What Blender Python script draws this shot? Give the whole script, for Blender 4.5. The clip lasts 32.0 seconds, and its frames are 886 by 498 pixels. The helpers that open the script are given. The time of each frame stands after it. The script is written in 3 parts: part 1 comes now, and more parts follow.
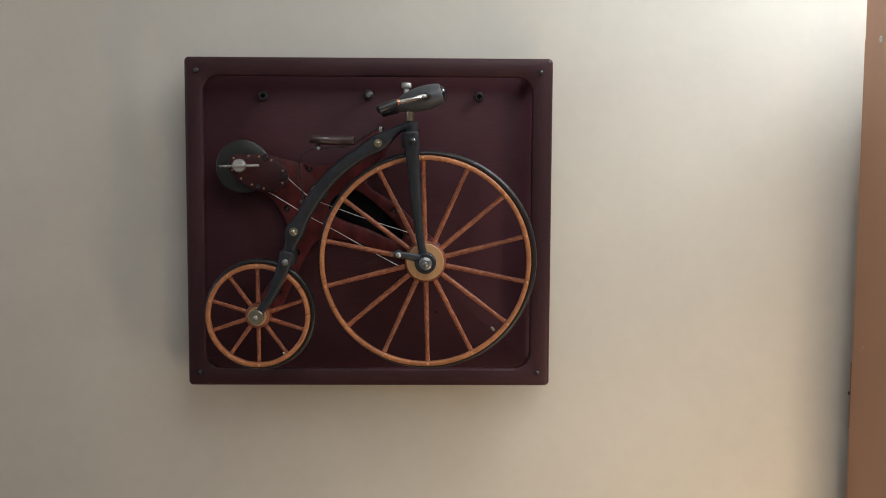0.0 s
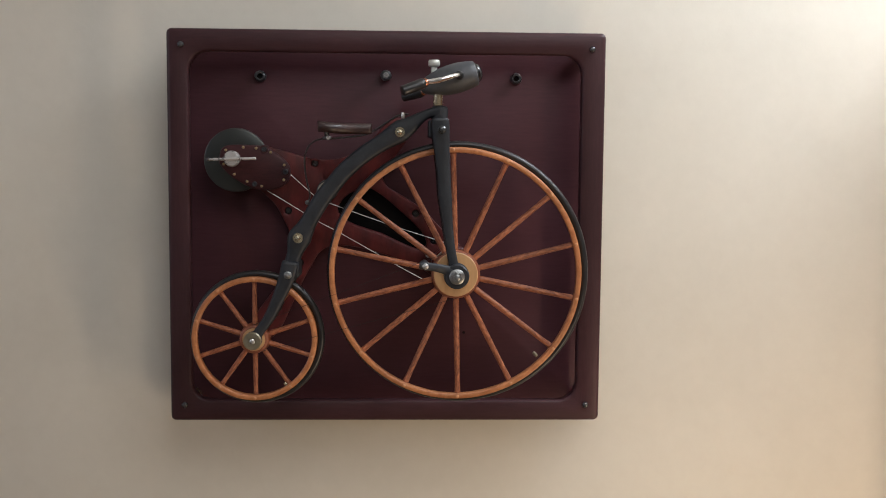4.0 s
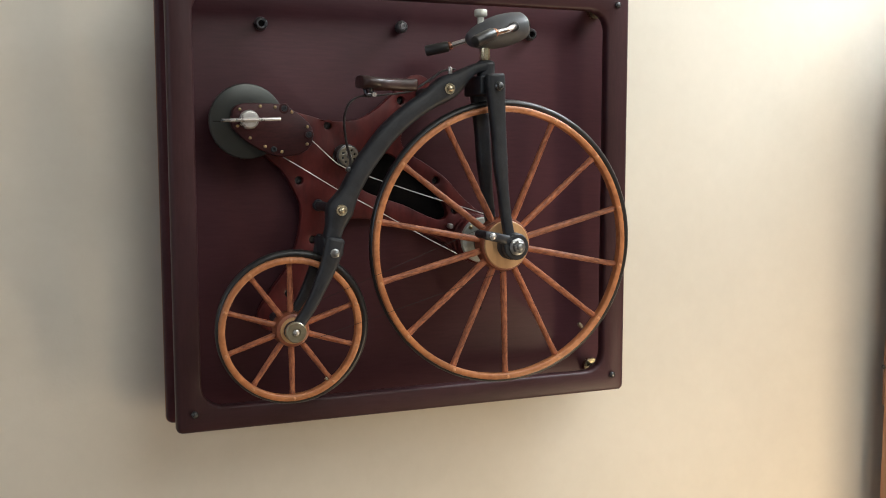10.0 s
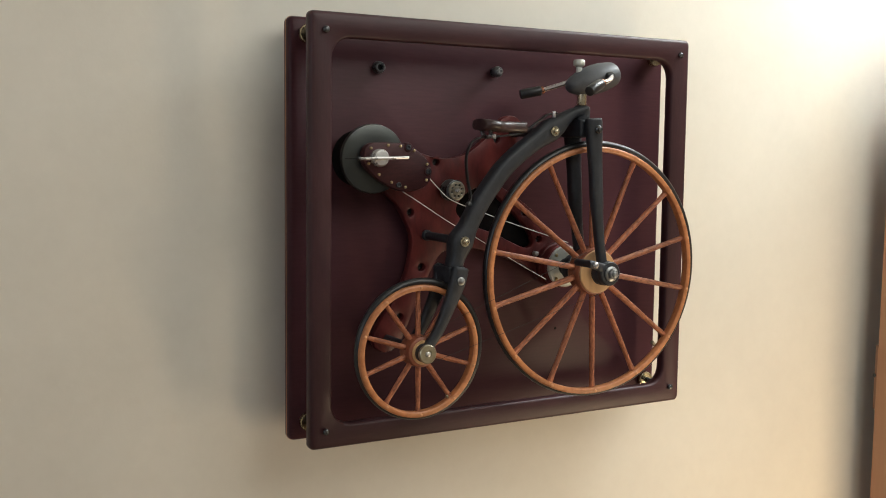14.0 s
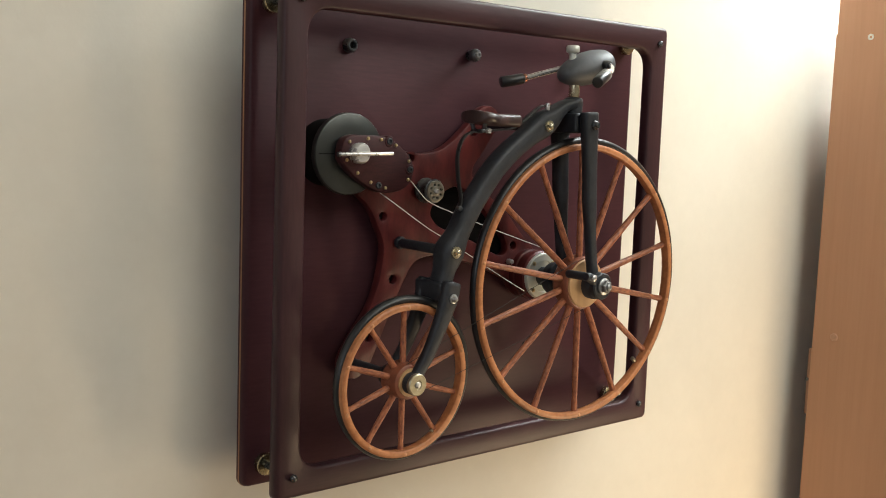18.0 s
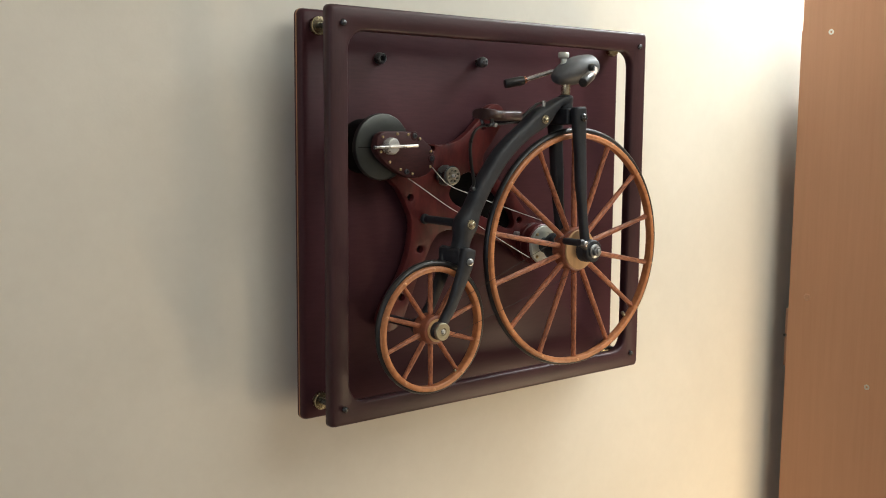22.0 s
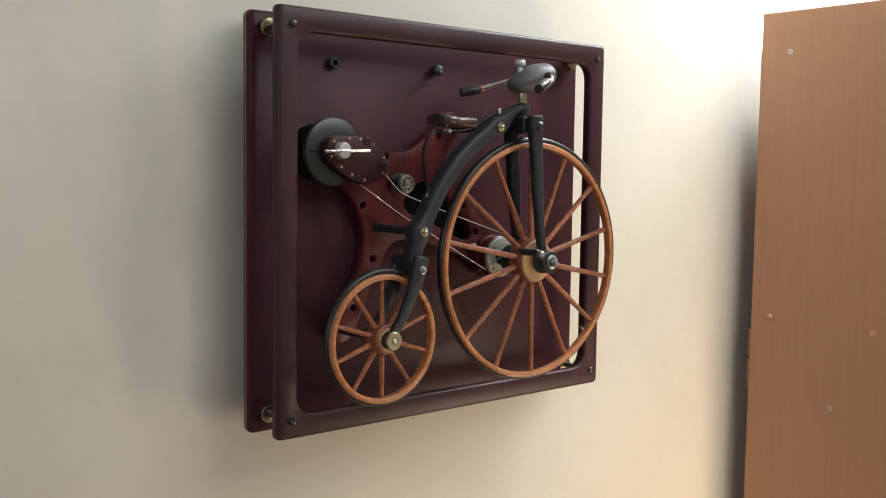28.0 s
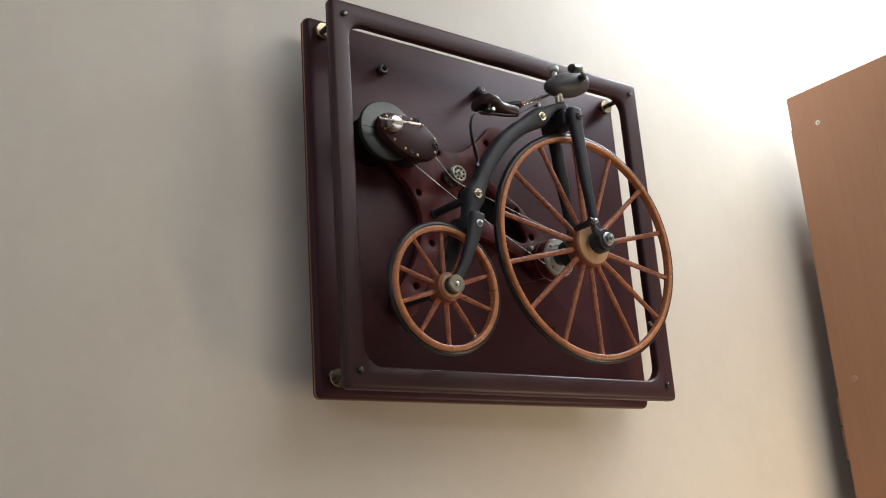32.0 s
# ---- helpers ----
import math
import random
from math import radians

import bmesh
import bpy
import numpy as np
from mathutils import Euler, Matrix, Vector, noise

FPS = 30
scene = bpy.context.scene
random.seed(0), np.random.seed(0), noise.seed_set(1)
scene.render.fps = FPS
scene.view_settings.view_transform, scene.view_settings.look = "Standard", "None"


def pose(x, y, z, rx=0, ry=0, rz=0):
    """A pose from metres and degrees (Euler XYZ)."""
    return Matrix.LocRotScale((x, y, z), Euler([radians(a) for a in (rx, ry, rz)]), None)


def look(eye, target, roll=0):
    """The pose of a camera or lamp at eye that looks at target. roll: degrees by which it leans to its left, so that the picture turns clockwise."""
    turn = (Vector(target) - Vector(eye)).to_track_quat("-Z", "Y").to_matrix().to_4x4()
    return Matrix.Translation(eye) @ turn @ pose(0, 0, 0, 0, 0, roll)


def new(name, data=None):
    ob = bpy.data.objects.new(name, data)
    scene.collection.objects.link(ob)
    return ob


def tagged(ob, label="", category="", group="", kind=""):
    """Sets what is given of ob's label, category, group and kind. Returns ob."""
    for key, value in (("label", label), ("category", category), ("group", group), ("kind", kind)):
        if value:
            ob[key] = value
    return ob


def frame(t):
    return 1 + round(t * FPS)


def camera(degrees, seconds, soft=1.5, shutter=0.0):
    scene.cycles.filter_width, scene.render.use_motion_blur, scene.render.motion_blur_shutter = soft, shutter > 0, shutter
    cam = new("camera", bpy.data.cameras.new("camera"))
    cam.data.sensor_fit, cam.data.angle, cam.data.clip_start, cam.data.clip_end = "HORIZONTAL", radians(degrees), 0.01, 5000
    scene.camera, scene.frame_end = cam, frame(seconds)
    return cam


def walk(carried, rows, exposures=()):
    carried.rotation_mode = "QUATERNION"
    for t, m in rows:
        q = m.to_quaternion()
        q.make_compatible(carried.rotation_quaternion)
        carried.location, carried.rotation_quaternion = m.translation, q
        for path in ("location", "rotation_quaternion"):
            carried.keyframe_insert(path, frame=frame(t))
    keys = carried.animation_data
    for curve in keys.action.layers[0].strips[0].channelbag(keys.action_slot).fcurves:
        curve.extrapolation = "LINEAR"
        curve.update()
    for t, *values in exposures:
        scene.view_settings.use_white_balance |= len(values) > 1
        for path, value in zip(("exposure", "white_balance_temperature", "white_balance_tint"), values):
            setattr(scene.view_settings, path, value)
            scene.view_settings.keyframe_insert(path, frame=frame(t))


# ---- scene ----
# ---------------------------------------------------------------- camera
cam = camera(46.89, 32.0, soft=1.0)
PATH = [
    (0, (0.0804, -1.4096, 1.5833), (0.0956, -0.4134, 1.4979), 0.30),
    (0.5, (0.0759, -1.3400, 1.5711), (0.0948, -0.3438, 1.4866), 0.39),
    (1, (0.0745, -1.2500, 1.5692), (0.0967, -0.2541, 1.4808), 0.66),
    (1.5, (0.0766, -1.2239, 1.5750), (0.0978, -0.2277, 1.4912), 0.48),
    (2, (0.0734, -1.2228, 1.5726), (0.0878, -0.2256, 1.4984), 0.83),
    (2.5, (0.0733, -1.2218, 1.5785), (0.0892, -0.2251, 1.4985), 0.68),
    (4.5, (0.0068, -1.1717, 1.5669), (0.0712, -0.1775, 1.4811), 0.31),
    (5, (-0.0040, -1.1578, 1.5604), (0.0985, -0.1672, 1.4700), 0.22),
    (5.5, (-0.0454, -1.1237, 1.5600), (0.0222, -0.1303, 1.4667), 0.52),
    (6, (-0.0784, -1.0964, 1.5538), (-0.0019, -0.1033, 1.4652), 0.12),
    (6.5, (-0.1207, -1.0725, 1.5553), (-0.0008, -0.0837, 1.4660), -1.25),
    (7, (-0.1498, -1.0436, 1.5637), (0.0137, -0.0603, 1.4832), -1.44),
    (7.5, (-0.1747, -1.0325, 1.5611), (0.0012, -0.0507, 1.4897), 0.01),
    (8, (-0.2215, -1.0201, 1.5579), (-0.0100, -0.0456, 1.4826), -0.58),
    (8.5, (-0.2949, -1.0026, 1.5557), (-0.0327, -0.0413, 1.4709), -0.70),
    (9, (-0.3405, -0.9926, 1.5646), (-0.0188, -0.0516, 1.4594), 0.71),
    (9.5, (-0.3519, -0.9997, 1.5487), (0.0080, -0.0720, 1.4503), -0.19),
    (10, (-0.3726, -0.9981, 1.5522), (-0.0029, -0.0746, 1.4502), -0.07),
    (10.5, (-0.4062, -1.0173, 1.5568), (-0.0379, -0.0925, 1.4614), 0.64),
    (11, (-0.4685, -1.0791, 1.5690), (-0.0777, -0.1626, 1.4833), 1.07),
    (11.5, (-0.5200, -1.1540, 1.5791), (-0.1213, -0.2405, 1.4985), 0.58),
    (12, (-0.5452, -1.1442, 1.5770), (-0.1416, -0.2328, 1.4968), 0.43),
    (12.5, (-0.5744, -1.1252, 1.5732), (-0.1570, -0.2206, 1.4864), 0.14),
    (13, (-0.5867, -1.0881, 1.5760), (-0.1584, -0.1888, 1.4874), 1.50),
    (13.5, (-0.6121, -1.0400, 1.5760), (-0.1634, -0.1508, 1.4863), 0.80),
    (14, (-0.6401, -0.9747, 1.5823), (-0.1551, -0.1052, 1.4883), 0.66),
    (14.5, (-0.6460, -0.9340, 1.5919), (-0.1223, -0.0891, 1.4830), 1.99),
    (16.5, (-0.7030, -0.7676, 1.5958), (-0.0636, -0.0081, 1.4757), 1.71),
    (17, (-0.6996, -0.7475, 1.5973), (-0.0526, 0.0059, 1.4806), 2.19),
    (17.5, (-0.7017, -0.7487, 1.5972), (-0.0527, 0.0045, 1.4902), 2.02),
    (18, (-0.6984, -0.7494, 1.5960), (-0.0610, 0.0130, 1.4838), 2.09),
    (18.5, (-0.7027, -0.7436, 1.5961), (-0.0775, 0.0277, 1.4776), 2.09),
    (19, (-0.7103, -0.7631, 1.5995), (-0.0901, 0.0117, 1.4775), 1.57),
    (19.5, (-0.7087, -0.7939, 1.6026), (-0.0985, -0.0107, 1.4831), 2.30),
    (20, (-0.7053, -0.8386, 1.5986), (-0.1439, -0.0194, 1.4810), 2.87),
    (20.5, (-0.7550, -0.8729, 1.6047), (-0.1489, -0.0860, 1.4891), 0.73),
    (21, (-0.8097, -0.9031, 1.6015), (-0.1806, -0.1352, 1.4815), 0.49),
    (21.5, (-0.8185, -0.9139, 1.5971), (-0.1921, -0.1437, 1.4777), 0.53),
    (22, (-0.8356, -0.9150, 1.5976), (-0.2124, -0.1420, 1.4787), 0.42),
    (22.5, (-0.8510, -0.9109, 1.6040), (-0.2287, -0.1365, 1.4896), 0.59),
    (23, (-0.8451, -0.9170, 1.6012), (-0.2178, -0.1453, 1.4969), 0.20),
    (23.5, (-0.8509, -0.9139, 1.6017), (-0.2218, -0.1439, 1.4950), 1.40),
    (24, (-0.8531, -0.9193, 1.5996), (-0.2223, -0.1503, 1.4967), 1.21),
    (24.5, (-0.8519, -0.9169, 1.5965), (-0.2195, -0.1490, 1.4943), 0.75),
    (25, (-0.8484, -0.9193, 1.5991), (-0.2135, -0.1539, 1.4948), 1.10),
    (25.5, (-0.8463, -0.9204, 1.6018), (-0.2119, -0.1548, 1.4950), 0.87),
    (27.5, (-0.8227, -0.9092, 1.5864), (-0.1813, -0.1480, 1.4905), 1.33),
    (28, (-0.8042, -0.9098, 1.5597), (-0.1574, -0.1513, 1.4801), 0.79),
    (28.5, (-0.7756, -0.9026, 1.4937), (-0.1318, -0.1389, 1.4456), 0.14),
    (29, (-0.7474, -0.8729, 1.4336), (-0.1189, -0.0956, 1.4600), -1.17),
    (29.5, (-0.7266, -0.8559, 1.3284), (-0.1207, -0.0686, 1.4424), -1.55),
    (30, (-0.7378, -0.8709, 1.2053), (-0.1407, -0.0901, 1.3892), -2.90),
    (30.5, (-0.7631, -0.8866, 1.1576), (-0.1632, -0.1295, 1.4164), -2.82),
    (31, (-0.7787, -0.8881, 1.1148), (-0.1998, -0.1170, 1.3800), -3.56),
    (31.5, (-0.7997, -0.8924, 1.1086), (-0.2274, -0.1189, 1.3811), -3.77),
    (32, (-0.7969, -0.8969, 1.1046), (-0.2165, -0.1327, 1.3860), -4.19),
]
EXPOSURES = [(0, -0.30, 6050, 8), (1, -0.20, 6050, 9), (2, -0.12, 6100, 9), (5, -0.03, 6150, 10), (6, 0.10, 6150, 9), (7, 0.22, 6170, 8), (9, 0.30, 6200, 6), (12, 0.16, 6300, 5), (14, 0.24, 6400, 4), (17, 0.42, 6500, 3), (20, 0.42, 6500, 3), (25, 0.28, 6200, 5), (28, 0.28, 6150, 5), (30, 0.2, 6100, 7), (32, 0.05, 6100, 9)]
walk(cam, [(t, look(eye, target, roll)) for t, eye, target, roll in PATH], EXPOSURES)

# ---------------------------------------------------------------- light
world = bpy.data.worlds.new("world")
scene.world = world
world.use_nodes = True
world.node_tree.nodes["Background"].inputs["Color"].default_value = (0.75, 0.85, 1.0, 1)
world.node_tree.nodes["Background"].inputs["Strength"].default_value = 0.05


def area_lamp(name, eye, target, size, size_y, watts, colour):
    data = bpy.data.lights.new(name, "AREA")
    data.shape, data.size, data.size_y = "RECTANGLE", size, size_y
    data.energy, data.color = watts, colour
    ob = new(name, data)
    ob.matrix_world = look(eye, target)
    return ob


# the bright lamp high over the cabinet, close to the wall
area_lamp("lamp_over_cabinet", (0.90, -0.13, 2.34), (0.90, 0.02, 1.60), 0.62, 0.16, 15.5, (0.92, 0.96, 1.0))
# the room's hanging light, in front of the wall and to the right
area_lamp("hanging_light", (0.58, -1.15, 2.46), (0.34, 0.0, 1.40), 1.50, 0.90, 13.2, (1.0, 0.957, 0.905))
# a warm shaded lamp at the right, a little lower than the panel
area_lamp("warm_lamp", (0.722, -0.64, 0.76), (0.52, 0.09, 1.02), 0.07, 0.70, 5.4, (1.0, 0.75, 0.49))
# unseen cool fill added at the left to lift the shadows and the cabinet's side
area_lamp("left_fill", (-2.8, -1.5, 2.15), (0.65, -0.2, 1.85), 1.4, 1.0, 14.0, (0.84, 0.87, 1.0))

# ---------------------------------------------------------------- materials

def material(name, colour, rough=0.5, metal=0.0, second=None, grain=None, grain_scale=8.0, blotch=0.25, bump=0.0,
             bump_scale=300.0, coat=0.0, vary=0.0, spec=0.5, uneven=0.1):
    """A surface with a fine grain, a broad stain and a little relief; grain: stretch of the pattern along x, y, z."""
    m = bpy.data.materials.new(name)
    m.use_nodes = True
    nt = m.node_tree
    n, link = nt.nodes, nt.links
    bsdf = n["Principled BSDF"]
    bsdf.inputs["Roughness"].default_value = rough
    bsdf.inputs["Metallic"].default_value = metal
    bsdf.inputs["Coat Weight"].default_value = coat
    bsdf.inputs["Coat Roughness"].default_value = 0.18
    bsdf.inputs["Specular IOR Level"].default_value = spec
    co = n.new("ShaderNodeTexCoord")
    mp = n.new("ShaderNodeMapping")
    mp.inputs["Scale"].default_value = grain or (1, 1, 1)
    link.new(co.outputs["Object"], mp.inputs["Vector"])
    fine = n.new("ShaderNodeTexNoise")
    fine.inputs["Scale"].default_value = grain_scale
    fine.inputs["Detail"].default_value = 8
    fine.inputs["Roughness"].default_value = 0.62
    link.new(mp.outputs["Vector"], fine.inputs["Vector"])
    broad = n.new("ShaderNodeTexNoise")
    broad.inputs["Scale"].default_value = max(grain_scale * 0.12, 1.2)
    broad.inputs["Detail"].default_value = 3
    link.new(co.outputs["Object"], broad.inputs["Vector"])
    second = second or tuple(c * 0.72 for c in colour)
    mix = n.new("ShaderNodeMix")
    mix.data_type = "RGBA"
    mix.inputs["A"].default_value = (*second, 1)
    mix.inputs["B"].default_value = (*colour, 1)
    ramp = n.new("ShaderNodeMapRange")
    ramp.inputs["From Min"].default_value, ramp.inputs["From Max"].default_value = 0.32, 0.66
    link.new(fine.outputs["Fac"], ramp.inputs["Value"])
    link.new(ramp.outputs["Result"], mix.inputs["Factor"])
    tone = n.new("ShaderNodeMapRange")
    tone.inputs["From Min"].default_value, tone.inputs["From Max"].default_value = 0.3, 0.7
    tone.inputs["To Min"].default_value, tone.inputs["To Max"].default_value = 1.0 - blotch, 1.0 + blotch * 0.5
    link.new(broad.outputs["Fac"], tone.inputs["Value"])
    value = tone.outputs["Result"]
    if vary:
        info = n.new("ShaderNodeObjectInfo")
        spread = n.new("ShaderNodeMapRange")
        spread.inputs["To Min"].default_value, spread.inputs["To Max"].default_value = 1 - vary, 1 + vary
        link.new(info.outputs["Random"], spread.inputs["Value"])
        times = n.new("ShaderNodeMath")
        times.operation = "MULTIPLY"
        link.new(value, times.inputs[0]), link.new(spread.outputs["Result"], times.inputs[1])
        value = times.outputs["Value"]
    scale = n.new("ShaderNodeVectorMath")
    scale.operation = "SCALE"
    link.new(mix.outputs["Result"], scale.inputs["Vector"])
    link.new(value, scale.inputs["Scale"])
    link.new(scale.outputs["Vector"], bsdf.inputs["Base Color"])
    rr = n.new("ShaderNodeMapRange")
    rr.inputs["To Min"].default_value, rr.inputs["To Max"].default_value = max(rough - uneven, 0.03), min(rough + uneven, 1)
    link.new(fine.outputs["Fac"], rr.inputs["Value"])
    link.new(rr.outputs["Result"], bsdf.inputs["Roughness"])
    if bump:
        tex = n.new("ShaderNodeTexNoise")
        tex.inputs["Scale"].default_value = bump_scale
        tex.inputs["Detail"].default_value = 4
        link.new(mp.outputs["Vector"], tex.inputs["Vector"])
        bp = n.new("ShaderNodeBump")
        bp.inputs["Strength"].default_value = bump
        bp.inputs["Distance"].default_value = 0.001
        link.new(tex.outputs["Fac"], bp.inputs["Height"])
        link.new(bp.outputs["Normal"], bsdf.inputs["Normal"])
    return m


wall_paint = material("cream_wall_paint", (0.70, 0.66, 0.57), 0.62, second=(0.68, 0.64, 0.55), grain_scale=60, blotch=0.04, bump=0.09, bump_scale=330)
ceiling_paint = material("ceiling_paint", (0.84, 0.84, 0.83), 0.8, blotch=0.04, bump=0.1)
room_paint = material("room_paint", (0.80, 0.79, 0.76), 0.8, blotch=0.05, bump=0.1)
floor_wood = material("floor_laminate", (0.40, 0.27, 0.17), 0.45, grain=(1, 8, 1), grain_scale=6, blotch=0.2)
mahogany = material("mahogany_stain", (0.056, 0.0214, 0.0250), 0.42, second=(0.041, 0.0158, 0.0186), grain=(1.0, 9, 9), grain_scale=45, blotch=0.28, bump=0.03, bump_scale=90, spec=0.31, uneven=0.07)
board_stain = material("mahogany_board_stain", (0.067, 0.0250, 0.0305), 0.36, second=(0.055, 0.0204, 0.0250), grain=(1.0, 9, 9), grain_scale=45, blotch=0.3, bump=0.008, bump_scale=90, spec=0.14, uneven=0.06)
mahogany_v = material("mahogany_stain_upright", (0.056, 0.0214, 0.0250), 0.42, second=(0.042, 0.0160, 0.0188), grain=(9, 9, 1.0), grain_scale=45, blotch=0.28, bump=0.03, bump_scale=90, spec=0.31, uneven=0.07)
edge_band = material("pale_edge_veneer", (0.42, 0.22, 0.11), 0.5, grain=(10, 10, 1), grain_scale=30)
padauk = material("red_padauk", (0.140, 0.0250, 0.0235), 0.38, second=(0.058, 0.0105, 0.0115), grain=(3, 3, 1.0), grain_scale=26, blotch=0.5, bump=0.05, bump_scale=160, spec=0.26, uneven=0.08)
cover_wood = material("dark_cover_wood", (0.058, 0.018, 0.019), 0.42, second=(0.034, 0.012, 0.013), grain=(2, 8, 8), spec=0.2, grain_scale=60, blotch=0.2)
rim_wood = material("honey_rim_wood", (0.56, 0.230, 0.088), 0.42, second=(0.38, 0.135, 0.050), grain=(1, 1, 1), grain_scale=150, blotch=0.25, bump=0.10, bump_scale=250)
spoke_wood = material("reddish_spoke_wood", (0.50, 0.185, 0.085), 0.42, second=(0.15, 0.045, 0.028), grain=(5, 5, 1.6), grain_scale=95, blotch=0.45, bump=0.15, bump_scale=160, vary=0.16, spec=0.35)
rim_plug = material("pale_rim_plug", (0.66, 0.33, 0.15), 0.4, second=(0.55, 0.25, 0.11), grain_scale=120, blotch=0.2)
hub_wood = material("pale_hub_wood", (0.60, 0.36, 0.17), 0.45, second=(0.52, 0.30, 0.14), grain=(8, 8, 1), grain_scale=24, blotch=0.15)
hub_side = material("red_hub_wood", (0.30, 0.10, 0.05), 0.42, second=(0.2, 0.06, 0.03), grain=(4, 4, 4), grain_scale=40)
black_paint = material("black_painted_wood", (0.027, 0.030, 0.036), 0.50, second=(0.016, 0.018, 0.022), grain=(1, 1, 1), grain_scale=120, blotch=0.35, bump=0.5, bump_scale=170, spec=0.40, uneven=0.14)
lamp_paint = material("charcoal_paint", (0.074, 0.077, 0.084), 0.50, second=(0.052, 0.055, 0.061), grain_scale=150, blotch=0.2, bump=0.12, bump_scale=260)
rubber = material("black_rubber", (0.018, 0.018, 0.019), 0.34, grain_scale=80, blotch=0.2, bump=0.04)
leather = material("brown_black_leather", (0.076, 0.040, 0.036), 0.38, second=(0.027, 0.016, 0.015), grain_scale=70, blotch=0.5, bump=0.35, bump_scale=120)
black_metal = material("black_oxide_steel", (0.13, 0.135, 0.14), 0.28, 0.8, grain_scale=90)
steel = material("bright_steel", (0.72, 0.71, 0.69), 0.28, 0.72, grain_scale=80, blotch=0.1)
dull_steel = material("cast_grey_metal", (0.60, 0.61, 0.55), 0.38, 0.35, second=(0.46, 0.47, 0.42), grain_scale=60, blotch=0.3, bump=0.1)
spring_black = material("blackened_spring_steel", (0.052, 0.051, 0.050), 0.30, 0.5, grain_scale=90)
chrome = material("chrome", (0.78, 0.78, 0.80), 0.08, 1.0, grain_scale=50, blotch=0.05)
brass = material("brass", (0.62, 0.48, 0.26), 0.30, 0.85, second=(0.48, 0.37, 0.20), grain_scale=90, blotch=0.15)
pale_brass = material("nickel_brass", (0.62, 0.56, 0.41), 0.26, 0.9, second=(0.48, 0.43, 0.31), grain_scale=90, blotch=0.15)
gun_metal = material("dark_turned_metal", (0.062, 0.066, 0.063), 0.30, 0.75, second=(0.058, 0.062, 0.059), grain_scale=120, blotch=0.12, uneven=0.02)
aged_brass = material("aged_brass", (0.33, 0.30, 0.22), 0.42, 0.9, second=(0.22, 0.20, 0.15), grain_scale=200, blotch=0.25)
worn_brass = material("worn_brass", (0.42, 0.39, 0.29), 0.36, 0.9, second=(0.32, 0.29, 0.21), grain_scale=160, blotch=0.2)
worn_steel = material("worn_grey_steel", (0.42, 0.43, 0.43), 0.34, 0.85, second=(0.30, 0.31, 0.31), grain_scale=150, blotch=0.2)
copper = material("copper_ring", (0.62, 0.30, 0.20), 0.25, 1.0, grain_scale=80)
polished_brass = material("polished_brass", (0.50, 0.44, 0.29), 0.26, 1.0, second=(0.36, 0.31, 0.20), grain_scale=120, blotch=0.12)
worn_nickel = material("worn_nickel", (0.44, 0.41, 0.34), 0.30, 0.9, second=(0.30, 0.28, 0.23), grain_scale=160, blotch=0.2)
black_gloss = material("black_glossy_plastic", (0.010, 0.010, 0.012), 0.08, grain_scale=50, coat=0.6)
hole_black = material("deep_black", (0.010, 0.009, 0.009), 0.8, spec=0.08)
laminate = material("brown_wood_laminate", (0.48, 0.248, 0.138), 0.40, second=(0.45, 0.227, 0.124), grain=(26, 16, 0.7), grain_scale=9, blotch=0.12, bump=0.02, bump_scale=60)
laminate_edge = material("laminate_edge_strip", (0.30, 0.15, 0.085), 0.5, grain=(14, 14, 1), grain_scale=9)
cap_plastic = material("brown_plastic_cap", (0.58, 0.32, 0.19), 0.45, grain_scale=90)
bright_cord = material("pale_cord", (0.82, 0.82, 0.80), 0.4, grain_scale=200)
screw_zinc = material("zinc_screw", (0.66, 0.65, 0.60), 0.35, 0.9, grain_scale=90)
thread_black = material("black_thread", (0.006, 0.005, 0.005), 0.7, grain_scale=90)

# ---------------------------------------------------------------- mesh tools
# The piece is laid out in decimetres about the middle of the panel, 1.5 m above the floor: x right, y into the wall, z up.
HEIGHT = 1.5


def world_of(p):
    return Vector((p[0] * 0.1, p[1] * 0.1, p[2] * 0.1 + HEIGHT))


def thing(name, at, label, category, group="", kind=""):
    ob = new(name)
    ob.empty_display_size = 0.02
    ob.location = world_of(at)
    return tagged(ob, label, category, group, kind)


def finish(bm, smooth=40):
    bmesh.ops.remove_doubles(bm, verts=bm.verts, dist=1e-5)
    bmesh.ops.recalc_face_normals(bm, faces=bm.faces)
    for f in bm.faces:
        f.smooth = True
    lim = radians(smooth)
    for e in bm.edges:
        if len(e.link_faces) == 2 and e.calc_face_angle(0) > lim:
            e.smooth = False


def origin_of(ob):
    p = Vector()
    while ob is not None:
        p = p + ob.location
        ob = ob.parent
    return p


def part(name, bm, mat, parent, label="", smooth=40, at=None):
    """Links a bmesh laid out in decimetres as one mesh object under a thing or a part; at: its own origin."""
    finish(bm, smooth)
    base = origin_of(parent) if parent is not None else Vector()
    here = world_of(at) if at is not None else base
    for v in bm.verts:
        v.co = world_of(v.co) - here
    me = bpy.data.meshes.new(name)
    bm.to_mesh(me)
    bm.free()
    me.materials.append(mat)
    ob = new(name, me)
    ob.parent = parent
    ob.location = here - base
    return tagged(ob, label)


